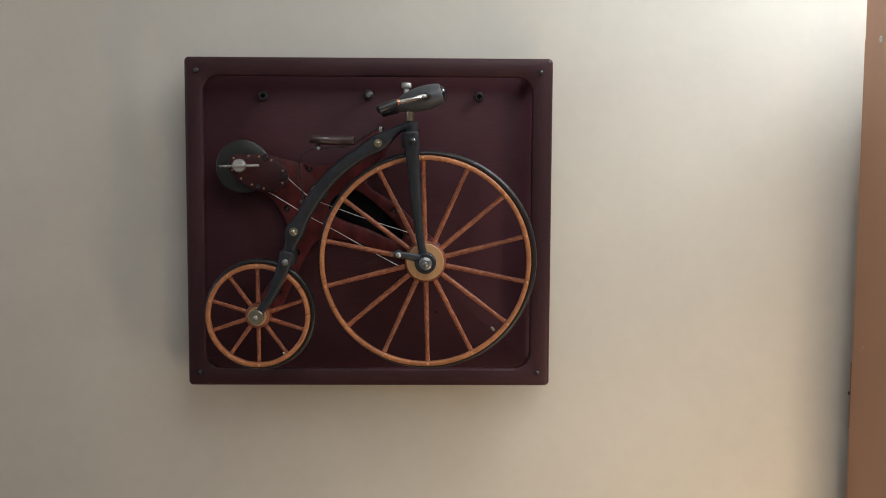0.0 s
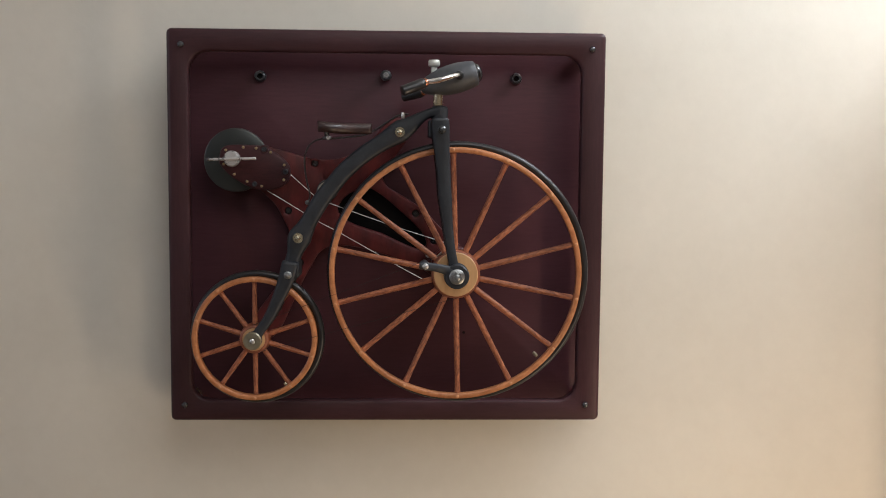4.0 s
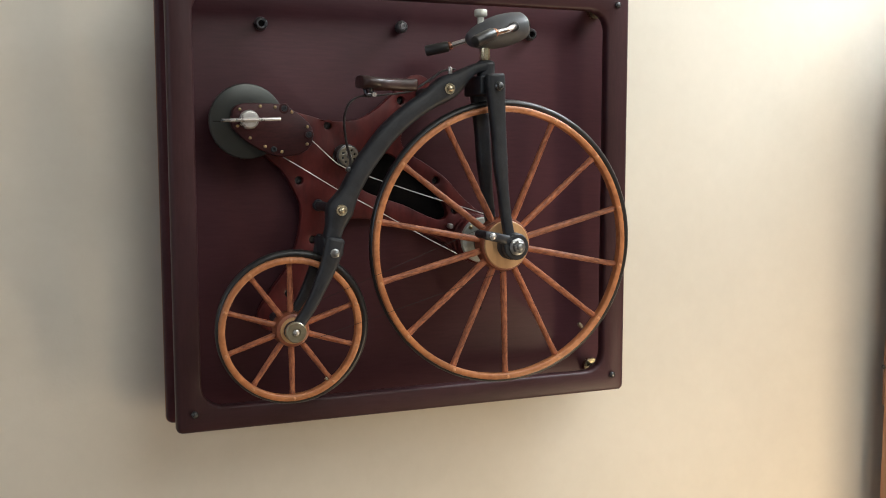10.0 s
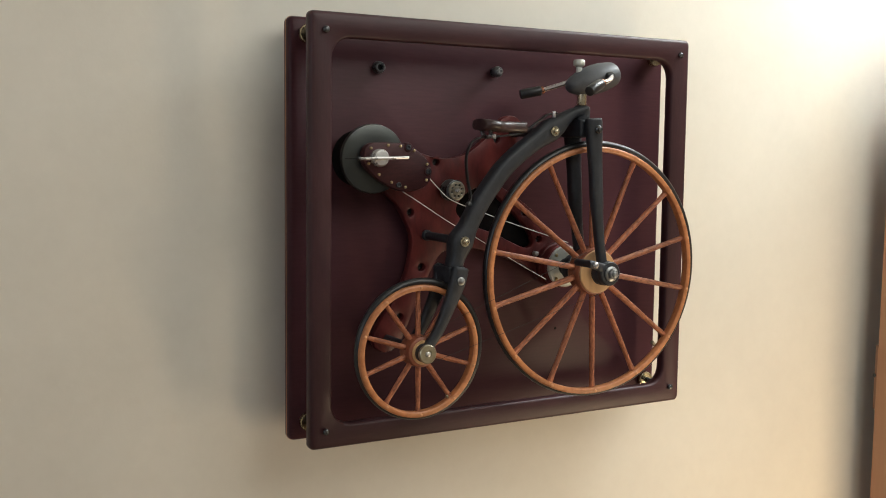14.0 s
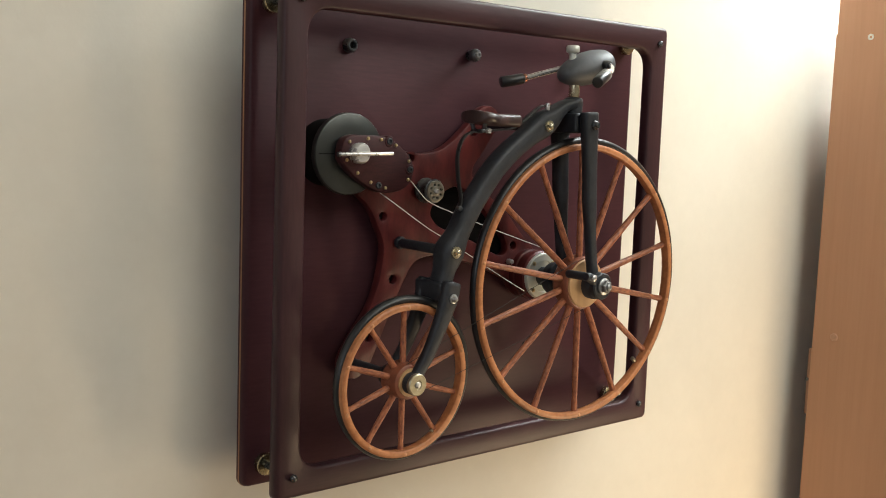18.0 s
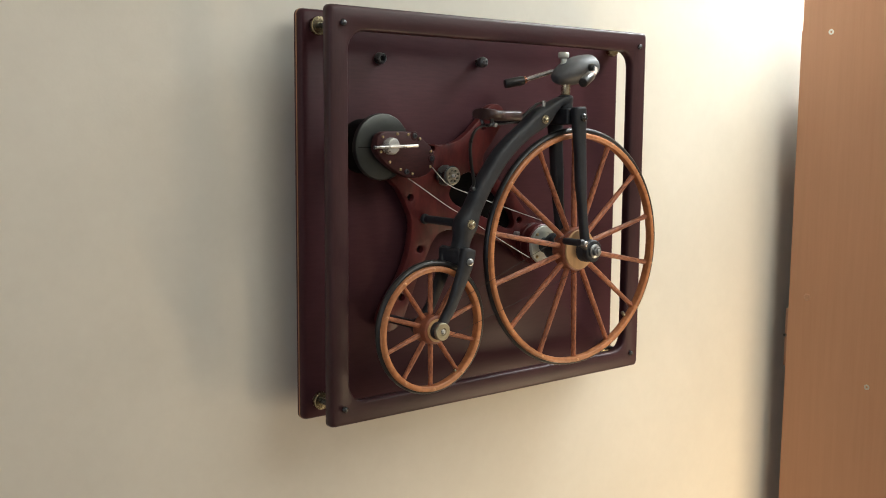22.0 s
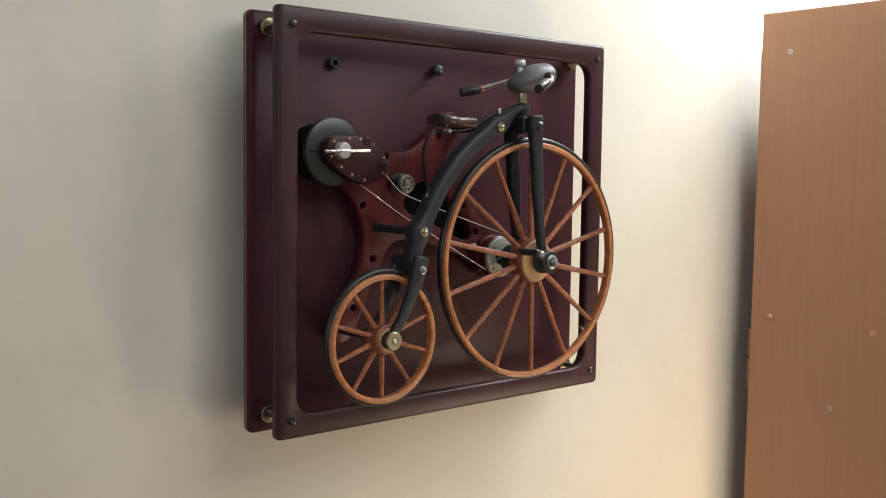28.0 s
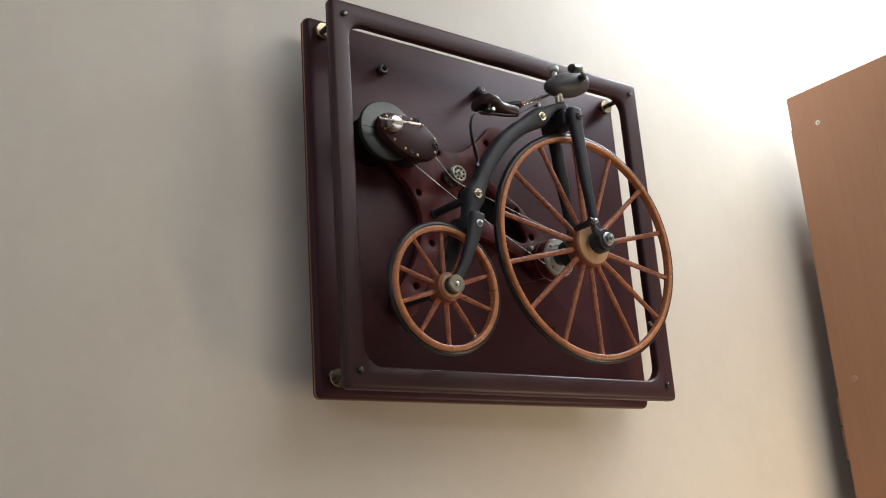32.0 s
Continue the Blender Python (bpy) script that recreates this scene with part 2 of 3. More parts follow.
def loops(rings, close=False, caps=True, bm=None):
    bm = bm or bmesh.new()
    made = [[bm.verts.new(p) for p in ring] for ring in rings]
    n = len(rings[0])
    pairs = list(zip(made, made[1:])) + ([(made[-1], made[0])] if close else [])
    for a, b in pairs:
        for i in range(n):
            bm.faces.new((a[i], a[(i + 1) % n], b[(i + 1) % n], b[i]))
    if caps and not close:
        bm.faces.new(made[0]), bm.faces.new(made[-1])
    return bm


def round_rect(x0, x1, z0, z1, r, y, k=6):
    out = []
    for cx, cz, a0 in ((x1 - r, z1 - r, 0), (x0 + r, z1 - r, 90), (x0 + r, z0 + r, 180), (x1 - r, z0 + r, 270)):
        for i in range(k + 1):
            a = radians(a0 + 90 * i / k)
            out.append((cx + r * math.cos(a), y, cz + r * math.sin(a)))
    return out


def lathe(at, way, profile, n=32, bm=None, close=False):
    """A turned shape about the line from at along way; profile: (distance along it, radius)."""
    at, way = Vector(at), Vector(way).normalized()
    side = way.orthogonal().normalized()
    other = way.cross(side)
    rings = []
    for s, r in profile:
        r = max(r, 1e-4)
        rings.append([at + way * s + (side * math.cos(2 * math.pi * i / n) + other * math.sin(2 * math.pi * i / n)) * r for i in range(n)])
    return loops(rings, close=close, bm=bm)


def rod(a, b, r, n=16, bevel=None, bm=None):
    a, b = Vector(a), Vector(b)
    d = (b - a).length
    e = min(r * 0.3, d * 0.3) if bevel is None else bevel
    return lathe(a, b - a, [(0, r - e), (e * 0.3, r - e * 0.3), (e, r), (d - e, r), (d - e * 0.3, r - e * 0.3), (d, r - e)], n, bm)


def smooth_path(pts, steps=6):
    """Points, of any size, joined by a smooth curve."""
    pts = [np.array(p, float) for p in pts]
    ext = [2 * pts[0] - pts[1]] + pts + [2 * pts[-1] - pts[-2]]
    out = []
    for i in range(1, len(ext) - 2):
        p0, p1, p2, p3 = ext[i - 1 : i + 3]
        for k in range(steps):
            t = k / steps
            out.append(0.5 * (2 * p1 + (p2 - p0) * t + (2 * p0 - 5 * p1 + 4 * p2 - p3) * t * t + (3 * p1 - p0 - 3 * p2 + p3) * t**3))
    return out + [pts[-1]]


def wire(pts, r, n=8, steps=6, bm=None):
    pts = [Vector(p) for p in smooth_path(pts, steps)]
    side = (pts[1] - pts[0]).orthogonal().normalized()
    rings = []
    for i, p in enumerate(pts):
        way = (pts[min(i + 1, len(pts) - 1)] - pts[max(i - 1, 0)]).normalized()
        side = (side - way * side.dot(way)).normalized()
        other = way.cross(side)
        rings.append([p + (side * math.cos(2 * math.pi * k / n) + other * math.sin(2 * math.pi * k / n)) * r for k in range(n)])
    return loops(rings, bm=bm)


def bar(rows, steps=5, power=3.2, n=20):
    """A bar in the plane of the wall with a rounded section; rows: x, y, z of its middle, its width and its depth along y."""
    rows = smooth_path(rows, steps)
    rings = []
    for i, (x, y, z, w, d) in enumerate(rows):
        a, b = rows[max(i - 1, 0)], rows[min(i + 1, len(rows) - 1)]
        tx, tz = b[0] - a[0], b[2] - a[2]
        size = math.hypot(tx, tz)
        nx, nz = -tz / size, tx / size
        ring = []
        for k in range(n):
            c, s = math.cos(2 * math.pi * k / n), math.sin(2 * math.pi * k / n)
            u = math.copysign(abs(c) ** (2 / power), c) * w / 2
            v = math.copysign(abs(s) ** (2 / power), s) * d / 2
            ring.append((x + nx * u, y + v, z + nz * u))
        rings.append(ring)
    first, last = rings[0], rings[-1]

    def shrunk(ring, way, by):
        m = [sum(p[i] for p in ring) / len(ring) for i in range(3)]
        return [tuple(m[i] + (p[i] - m[i]) * 0.86 + way[i] * by for i in range(3)) for p in ring]

    def out(a, b):
        w = np.array(a) - np.array(b)
        return w / (np.linalg.norm(w) + 1e-9)

    mid = lambda ring: np.mean(np.array(ring), 0)
    rings = [shrunk(first, out(mid(first), mid(rings[1])), 0.015)] + rings + [shrunk(last, out(mid(last), mid(rings[-2])), 0.015)]
    return loops(rings)


def box(x0, x1, y0, y1, z0, z1, bevel=0.02, seg=2):
    bm = bmesh.new()
    bmesh.ops.create_cube(bm, size=1)
    for v in bm.verts:
        v.co = ((x0 + x1) / 2 + v.co.x * (x1 - x0), (y0 + y1) / 2 + v.co.y * (y1 - y0), (z0 + z1) / 2 + v.co.z * (z1 - z0))
    if bevel:
        bmesh.ops.bevel(bm, geom=bm.edges[:], offset=bevel, segments=seg, affect="EDGES", profile=0.6)
    return bm


def moved_in(pts, by):
    """A closed outline drawn in by a distance to the left of its run."""
    out, n = [], len(pts)
    for i in range(n):
        a, b = np.array(pts[i - 1], float), np.array(pts[(i + 1) % n], float)
        t = (b - a) / (np.linalg.norm(b - a) + 1e-9)
        out.append((pts[i][0] - t[1] * by, pts[i][1] + t[0] * by))
    return out


def turned(pts, left):
    size = sum(a[0] * b[1] - b[0] * a[1] for a, b in zip(pts, pts[1:] + pts[:1]))
    return pts if (size > 0) == left else pts[::-1]


def plate(outline, holes, y0, y1, bevel):
    """A flat board cut to an outline in x and z, with holes through it and eased edges."""
    bm = bmesh.new()
    ends = ([], [])
    for pts in [turned(list(map(tuple, outline)), True)] + [turned(list(map(tuple, h)), False) for h in holes]:
        inner, half = moved_in(pts, bevel), moved_in(pts, bevel * 0.3)
        rows = [[bm.verts.new((p[0], y, p[1])) for p in q] for q, y in ((inner, y0), (half, y0 + bevel * 0.3), (pts, y0 + bevel), (pts, y1 - bevel), (half, y1 - bevel * 0.3), (inner, y1))]
        n = len(pts)
        for a, b in zip(rows, rows[1:]):
            for i in range(n):
                bm.faces.new((a[i], a[(i + 1) % n], b[(i + 1) % n], b[i]))
        for row, store in ((rows[0], ends[0]), (rows[-1], ends[1])):
            store += [bm.edges.get((row[i], row[(i + 1) % n])) for i in range(n)]
    for edges in ends:
        bmesh.ops.triangle_fill(bm, use_beauty=True, edges=edges, normal=(0, 1, 0))
    return bm


def closed_curve(pts, steps=5):
    n = len(pts)
    p = [np.array(q, float) for q in pts]
    out = []
    for i in range(n):
        p0, p1, p2, p3 = p[i - 1], p[i], p[(i + 1) % n], p[(i + 2) % n]
        for k in range(steps):
            t = k / steps
            out.append(0.5 * (2 * p1 + (p2 - p0) * t + (2 * p0 - 5 * p1 + 4 * p2 - p3) * t * t + (3 * p1 - p0 - 3 * p2 + p3) * t**3))
    return out


def circle(x, z, r, n=18):
    return [(x + r * math.cos(2 * math.pi * i / n), z + r * math.sin(2 * math.pi * i / n)) for i in range(n)]


def hex_nut(at, way, r, depth, bm=None):
    return lathe(at, way, [(0, r * 0.96), (0, r), (depth * 0.8, r), (depth, r * 0.84)], 6, bm)


# ---------------------------------------------------------------- the room


def slab(name, x0, x1, y0, y1, z0, z1, mat, label, category):
    """A plain slab of the room, in metres."""
    bm = bmesh.new()
    bmesh.ops.create_cube(bm, size=1)
    for v in bm.verts:
        v.co = ((x0 + x1) / 2 + v.co.x * (x1 - x0), (y0 + y1) / 2 + v.co.y * (y1 - y0), (z0 + z1) / 2 + v.co.z * (z1 - z0))
    me = bpy.data.meshes.new(name)
    bm.to_mesh(me)
    bm.free()
    me.materials.append(mat)
    return tagged(new(name, me), label, category, kind="structure")


slab("wall_north", -2.9, 2.6, 0.09, 0.21, 0.0, 2.7, wall_paint, "cream painted plaster wall behind the panel", "wall")
slab("wall_south", -2.9, 2.6, -2.92, -2.8, 0.0, 2.7, room_paint, "plain painted wall closing the room", "wall")
slab("wall_west", -3.02, -2.9, -2.92, 0.21, 0.0, 2.7, room_paint, "plain painted side wall of the room", "wall")
slab("wall_east", 2.6, 2.72, -2.92, 0.21, 0.0, 2.7, room_paint, "plain painted far side wall of the room", "wall")
slab("floor", -3.02, 2.72, -2.92, 0.21, -0.1, 0.0, floor_wood, "brown wood laminate floor of the room", "floor")
slab("ceiling", -3.02, 2.72, -2.92, 0.21, 2.7, 2.8, ceiling_paint, "white painted ceiling of the room", "ceiling")

# ---------------------------------------------------------------- cabinet
cabinet = thing("cabinet", (8.9, -2.4, -15.0), "tall brown wood-laminate cabinet standing beside the panel", "cabinet")
CAB_X, CAB_TOP, CAB_BACK, CAB_FRONT = 7.0, 3.18, 0.50, -3.3
rows = [(CAB_FRONT, -15.0), (0.56, -15.0), (0.520, -3.1), (0.516, -2.12), (0.510, -2.0), (0.508, 2.58), (0.490, 2.60), (0.490, CAB_TOP), (CAB_FRONT, CAB_TOP)]
bm = loops([[(x, y, z) for y, z in rows] for x in (CAB_X, CAB_X + 0.18)])
part("side_panel", bm, laminate, cabinet, "brown laminate side with screws and caps", smooth=20)
part("side_panel", box(CAB_X + 3.7, CAB_X + 3.88, CAB_FRONT, CAB_BACK, -15.0, CAB_TOP, 0.012), laminate, cabinet)
part("top_panel", box(CAB_X + 0.19, CAB_X + 3.69, CAB_FRONT, CAB_BACK, CAB_TOP - 0.9, CAB_TOP - 0.72, 0.012), laminate, cabinet)
part("back_panel", box(CAB_X + 0.19, CAB_X + 3.69, CAB_BACK - 0.05, CAB_BACK - 0.01, -15.0, CAB_TOP - 0.91, 0), laminate_edge, cabinet)
for zz in (-12.0, -8.0, -4.0):
    part("shelf", box(CAB_X + 0.19, CAB_X + 3.69, CAB_FRONT + 0.25, CAB_BACK - 0.06, zz, zz + 0.18, 0.012), laminate, cabinet)
for yy, zz in ((-0.02, 2.535), (-0.96, -3.125)):
    s = part("screw", lathe((CAB_X + 0.02, yy, zz), (-1, 0, 0), [(0, 0.045), (0.026, 0.045), (0.030, 0.040), (0.028, 0.020), (0.010, 0.014)], 20), screw_zinc, cabinet, "small zinc cross-head screw")
for yy, zz in ((0.17, -1.815), (-1.61, -1.85)):
    part("screw_cap", lathe((CAB_X + 0.02, yy, zz), (-1, 0, 0), [(0, 0.060), (0.024, 0.060), (0.036, 0.050), (0.040, 0.02)], 20), cap_plastic, cabinet, "round brown plastic screw cap")
part("chipped_edge", box(CAB_X - 0.004, CAB_X + 0.10, CAB_BACK + 0.015, CAB_BACK + 0.060, -3.05, -2.05, 0.015), laminate_edge, cabinet, "loose lifting strip of the rear edge")
part("nail", rod((CAB_X - 0.02, CAB_BACK + 0.05, -2.52), (CAB_X + 0.05, CAB_BACK + 0.05, -2.52), 0.028), black_metal, cabinet)

# ---------------------------------------------------------------- display panel
panel = thing("display_panel", (0, 0.62, -2.3), "dark mahogany backboard with raised front frame hung on the wall", "wall panel")
BX0, BX1, BZ0, BZ1 = -2.555, 2.535, -2.32, 2.235
BY = 0.515
rings = []
for inset, y in ((0.0, BY + 0.13), (0.0, BY + 0.05), (0.008, BY + 0.025), (0.022, BY + 0.008), (0.045, BY)):
    rings.append(round_rect(BX0 + inset, BX1 - inset, BZ0 + inset, BZ1 - inset, 0.07, y))
board = part("backboard", loops(rings), board_stain, panel, "dark red-brown stained board with faint grain", smooth=60)
rings = [round_rect(BX0 - o, BX1 + o, BZ0 - o, BZ1 + o, 0.07, y) for o, y in ((-0.02, BY + 0.078), (0.004, BY + 0.078), (0.004, BY + 0.096), (-0.02, BY + 0.096))]
part("edge_stripe", loops(rings, close=True), edge_band, board, "thin pale veneer line round the edge")
part("hanging_batten", box(-1.9, 1.9, BY + 0.131, 0.898, 1.2, 1.7, 0.01), mahogany, panel)
part("spacer_batten", box(-1.9, 1.9, BY + 0.131, 0.898, -1.9, -1.6, 0.01), mahogany, panel)

FX0, FX1, FZ0, FZ1 = -2.522, 2.515, -2.30, 2.24
IX0, IX1, IZ0, IZ1 = -2.275, 2.24, -2.055, 1.985
FB = 0.138
rings = []
for o, y in ((0.045, 0.0), (0.022, 0.007), (0.007, 0.022), (0.0, 0.05), (0.0, FB - 0.03), (0.03, FB)):
    rings.append(round_rect(FX0 + o, FX1 - o, FZ0 + o, FZ1 - o, 0.06 - o * 0.3, y))
for o, y in ((0.02, FB), (0.0, FB - 0.02), (0.0, 0.035), (0.006, 0.012), (0.028, 0.0)):
    rings.append(round_rect(IX0 - o, IX1 + o, IZ0 - o, IZ1 + o, 0.22 + o, y))
def rail(first):
    """One side of the frame, from the middle of one corner to the middle of the next."""
    bm = bmesh.new()
    count = len(rings[0])
    rows = [[bm.verts.new(ring[(first + i) % count]) for ring in rings] for i in range(8)]
    n = len(rings)
    for a, b in zip(rows, rows[1:]):
        for i in range(n):
            bm.faces.new((a[i], a[(i + 1) % n], b[(i + 1) % n], b[i]))
    bm.faces.new(rows[0]), bm.faces.new(rows[-1])
    return bm


for first, name, mat in ((3, "top_rail", mahogany), (10, "side_rail", mahogany_v), (17, "bottom_rail", mahogany), (24, "side_rail", mahogany_v)):
    part(name, rail(first), mat, panel, "satin dark mahogany rail, mitred at the corners", smooth=60)

knurl = lathe((0, 0, 0), (0, -1, 0), [(0, 0.075), (0.0, 0.098), (0.012, 0.104), (0.060, 0.104), (0.072, 0.098), (0.075, 0.05)], 44)
for i, v in enumerate(knurl.verts):
    if i % 2:
        v.co.x, v.co.z = v.co.x * 0.95, v.co.z * 0.95
for sx in (-2.35, 2.35):
    for sz in (2.05, -2.107):
        r = part("standoff_rod", rod((sx, BY + 0.02, sz), (sx, FB - 0.03, sz), 0.036), black_metal, panel, "dark threaded stand-off rod")
        bm = knurl.copy()
        for v in bm.verts:
            v.co += Vector((sx, BY - 0.004, sz))
        part("knurled_nut", bm, polished_brass, r, "knurled brass nut", smooth=20)
        bm = lathe((sx, 0.01, sz), (0, -1, 0), [(0, 0.030), (0.02, 0.030), (0.022, 0.036), (0.036, 0.036), (0.050, 0.026), (0.054, 0.012)], 16)
        part("corner_screw", bm, black_metal, panel, "small dark corner screw with bright end")
knurl.free()
for ex, ez in ((-1.523, 1.742), (1.526, 1.747)):
    bm = lathe((ex, BY + 0.02, ez), (0, -1, 0), [(0, 0.034), (0, 0.068), (0.06, 0.068), (0.085, 0.062), (0.10, 0.050), (0.10, 0.036), (0.05, 0.032)], 24)
    g = part("grommet", bm, black_metal, panel, "black ring round a mounting hole")
    part("hole", lathe((ex, BY - 0.04, ez), (0, -1, 0), [(0, 0.03), (0.001, 0.034)], 20), hole_black, g)
part("board_hole", lathe((0.93, BY - 0.001, -1.33), (0, -1, 0), [(0, 0.018), (0.003, 0.017), (0.003, 0.002)], 14), hole_black, panel, "small dark hole in the board")
p = part("peg", lathe((-0.031, BY + 0.01, 1.762), (0, -1, 0), [(0, 0.05), (0.06, 0.05), (0.07, 0.062), (0.105, 0.066), (0.13, 0.058), (0.142, 0.045)], 24), black_metal, panel, "black peg with a cross-slot screw")
part("peg_screw", lathe((-0.031, BY - 0.127, 1.762), (0, -1, 0), [(0, 0.040), (0.016, 0.038), (0.026, 0.030), (0.026, 0.018), (0.010, 0.016)], 6), worn_steel, p)

# ---------------------------------------------------------------- drive mechanism
drive = thing("drive_mechanism", (-0.9, 0.45, -1.3), "red padauk plate with winding drum, belt and motor", "mechanism")
PY0, PY1 = 0.35, 0.46
outline = closed_curve([(-1.60, 0.62), (-1.50, 0.90), (-1.12, 0.83), (-0.85, 0.765), (-0.57, 0.78), (-0.36, 0.88), (-0.14, 1.07), (0.00, 1.22), (0.15, 1.26),
                        (0.26, 1.18), (0.23, 1.02), (0.08, 0.80), (-0.06, 0.62), (-0.02, 0.46), (0.19, 0.33), (0.44, 0.16), (0.63, -0.04), (0.86, -0.24),
                        (1.04, -0.42), (1.02, -0.62), (0.86, -0.77), (0.66, -0.75), (0.45, -0.56), (0.13, -0.42), (-0.31, -0.29), (-0.62, -0.26),
                        (-0.80, -0.33), (-0.91, -0.50), (-1.03, -0.72), (-1.13, -0.94), (-1.22, -1.14), (-1.32, -1.32), (-1.46, -1.40), (-1.60, -1.35), (-1.63, -1.20), (-1.50, -0.98),
                        (-1.33, -0.75), (-1.23, -0.53), (-1.18, -0.32), (-1.17, -0.12), (-1.24, 0.05), (-1.35, 0.24), (-1.50, 0.38), (-1.58, 0.48)], 4)
slot = closed_curve([(-0.50, 0.33), (-0.34, 0.42), (-0.20, 0.42), (-0.03, 0.31), (0.19, 0.12), (0.40, -0.09), (0.46, -0.24), (0.38, -0.30), (0.20, -0.24), (-0.06, -0.12), (-0.36, -0.02), (-0.52, 0.06), (-0.60, 0.18)], 4)
HOLES = [(-0.87, 0.718), (-1.184, 0.153), (-1.045, -0.466), (-1.31, -1.015), (-0.07, 0.985), (0.33, 0.13), (0.55, -0.20)]
base = part("base_plate", plate(outline, [slot] + [circle(x, z, 0.042) for x, z in HOLES], PY0, PY1, 0.018), padauk, drive, "smooth red padauk plate with screw holes", smooth=35)
# black sheet added behind the slot to stand in for shade on the board
part("slot_shade", plate(closed_curve([(-0.64, 0.34), (-0.34, 0.46), (-0.10, 0.42), (0.24, 0.14), (0.47, -0.08), (0.52, -0.28), (0.36, -0.34), (-0.10, -0.16), (-0.50, 0.0), (-0.66, 0.14)], 4), [], PY1 + 0.003, PY1 + 0.018, 0.003), hole_black, base, "black sheet added as the shade behind the slot")
for x, z in HOLES:
    part("sunk_screw", lathe((x, PY1, z), (0, -1, 0), [(0, 0.045), (0.03, 0.045), (0.045, 0.03), (0.045, 0.012), (0.03, 0.01)], 14), black_metal, base)
for x, z in ((-0.992, -0.105), (0.14, 1.06), (-1.474, -1.247)):
    part("spacer", rod((x, BY + 0.002, z), (x, PY1 - 0.005, z), 0.09), black_metal, drive)

# winding drum: disc with a toothed edge behind a screwed cover
DX, DZ = -1.755, 0.748
bm = lathe((DX, 0.178, DZ), (0, -1, 0), [(0, 0.30), (0, 0.360), (0.012, 0.370), (0.062, 0.370), (0.072, 0.362), (0.076, 0.352), (0.076, 0.16), (0.085, 0.15), (0.085, 0.02)], 120)
for i, v in enumerate(bm.verts):
    d = math.hypot(v.co.x - DX, v.co.z - DZ)
    if d > 0.365 and i % 2:
        v.co.x, v.co.z = DX + (v.co.x - DX) * 0.992, DZ + (v.co.z - DZ) * 0.992
disc = part("winding_disc", bm, gun_metal, drive, "dark grey turned disc with a fine toothed edge", smooth=30)
part("disc_slit", box(DX - 0.335, DX - 0.17, 0.1005, 0.104, DZ - 0.005, DZ + 0.003, 0), hole_black, disc, "fine dark slit in the disc")
part("drum", lathe((DX, BY - 0.002, DZ), (0, -1, 0), [(0, 0.25), (0, 0.31), (0.33, 0.31), (0.37, 0.24)], 40), hole_black, drive, "dark spool behind the disc")
cover_line = closed_curve([(-1.925, 0.80), (-1.90, 0.875), (-1.82, 0.918), (-1.65, 0.922), (-1.46, 0.914), (-1.34, 0.872), (-1.175, 0.745), (-1.122, 0.64),
                           (-1.145, 0.51), (-1.26, 0.425), (-1.46, 0.405), (-1.62, 0.455), (-1.78, 0.55), (-1.89, 0.655), (-1.93, 0.72)], 4)
cover = part("cover_plate", plate(cover_line, [], -0.02, 0.10, 0.022), cover_wood, drive, "dark varnished cover edged with brass pins", smooth=35)
part("cover_block", plate([(c[0] * 0.9 - 0.155, c[1] * 0.9 + 0.067) for c in cover_line], [], 0.101, PY0 - 0.002, 0.01), black_paint, drive)
for x, z in ((-1.850, 0.860), (-1.65, 0.893), (-1.505, 0.885), (-1.340, 0.838), (-1.185, 0.695), (-1.190, 0.525), (-1.445, 0.450), (-1.61, 0.502), (-1.755, 0.585), (-1.875, 0.70)):
    part("brass_pin", lathe((x, -0.015, z), (0, -1, 0), [(0, 0.017), (0.010, 0.017), (0.018, 0.012), (0.020, 0.004)], 12), brass, cover)
for x, z in ((-1.415, 0.872), (-1.525, 0.474), (-1.172, 0.618)):
    part("cap_screw", lathe((x, -0.012, z), (0, -1, 0), [(0, 0.030), (0.020, 0.030), (0.024, 0.026), (0.024, 0.016), (0.012, 0.014)], 16), black_paint, cover)
for x, z in ((-1.415, 0.872), (-1.172, 0.618)):
    part("screw_ear", lathe((x, 0.095, z), (0, -1, 0), [(0, 0.052), (0.112, 0.052), (0.122, 0.046), (0.124, 0.034), (0.116, 0.030), (0.116, 0.004)], 24), cover_wood, cover, "rounded screw ear of the cover")
knob = part("winding_knob", lathe((-1.772, -0.018, 0.762), (0, -1, 0), [(0, 0.088), (0.02, 0.092), (0.085, 0.092), (0.105, 0.078), (0.110, 0.05), (0.105, 0.02)], 32), steel, drive, "round bright steel winding knob")
part("winding_pin", rod((-2.025, -0.135, 0.750), (-1.484, -0.175, 0.766), 0.017, 12), steel, knob, "thin bright cross pin")
part("pin_tip", rod((-2.05, -0.133, 0.749), (-2.018, -0.136, 0.7505), 0.022, 12), black_metal, knob)

# idler pulley with a drilled brass face
PX, PZ = -0.712, 0.402
pulley = part("idler_pulley", lathe((PX, PY0 + 0.004, PZ), (0, -1, 0), [(0, 0.05), (0.03, 0.12), (0.06, 0.125), (0.10, 0.095), (0.14, 0.095), (0.17, 0.118), (0.185, 0.118), (0.19, 0.10)], 36), black_metal, drive, "black grooved pulley with drilled brass face")
face = part("pulley_face", plate(circle(PX, PZ, 0.104, 36), [circle(PX + 0.066 * math.cos(a), PZ + 0.066 * math.sin(a), 0.0135, 10) for a in [i * math.pi / 4 + 0.3 for i in range(8)]], 0.142, 0.163, 0.004), worn_nickel, pulley, "drilled brass face")
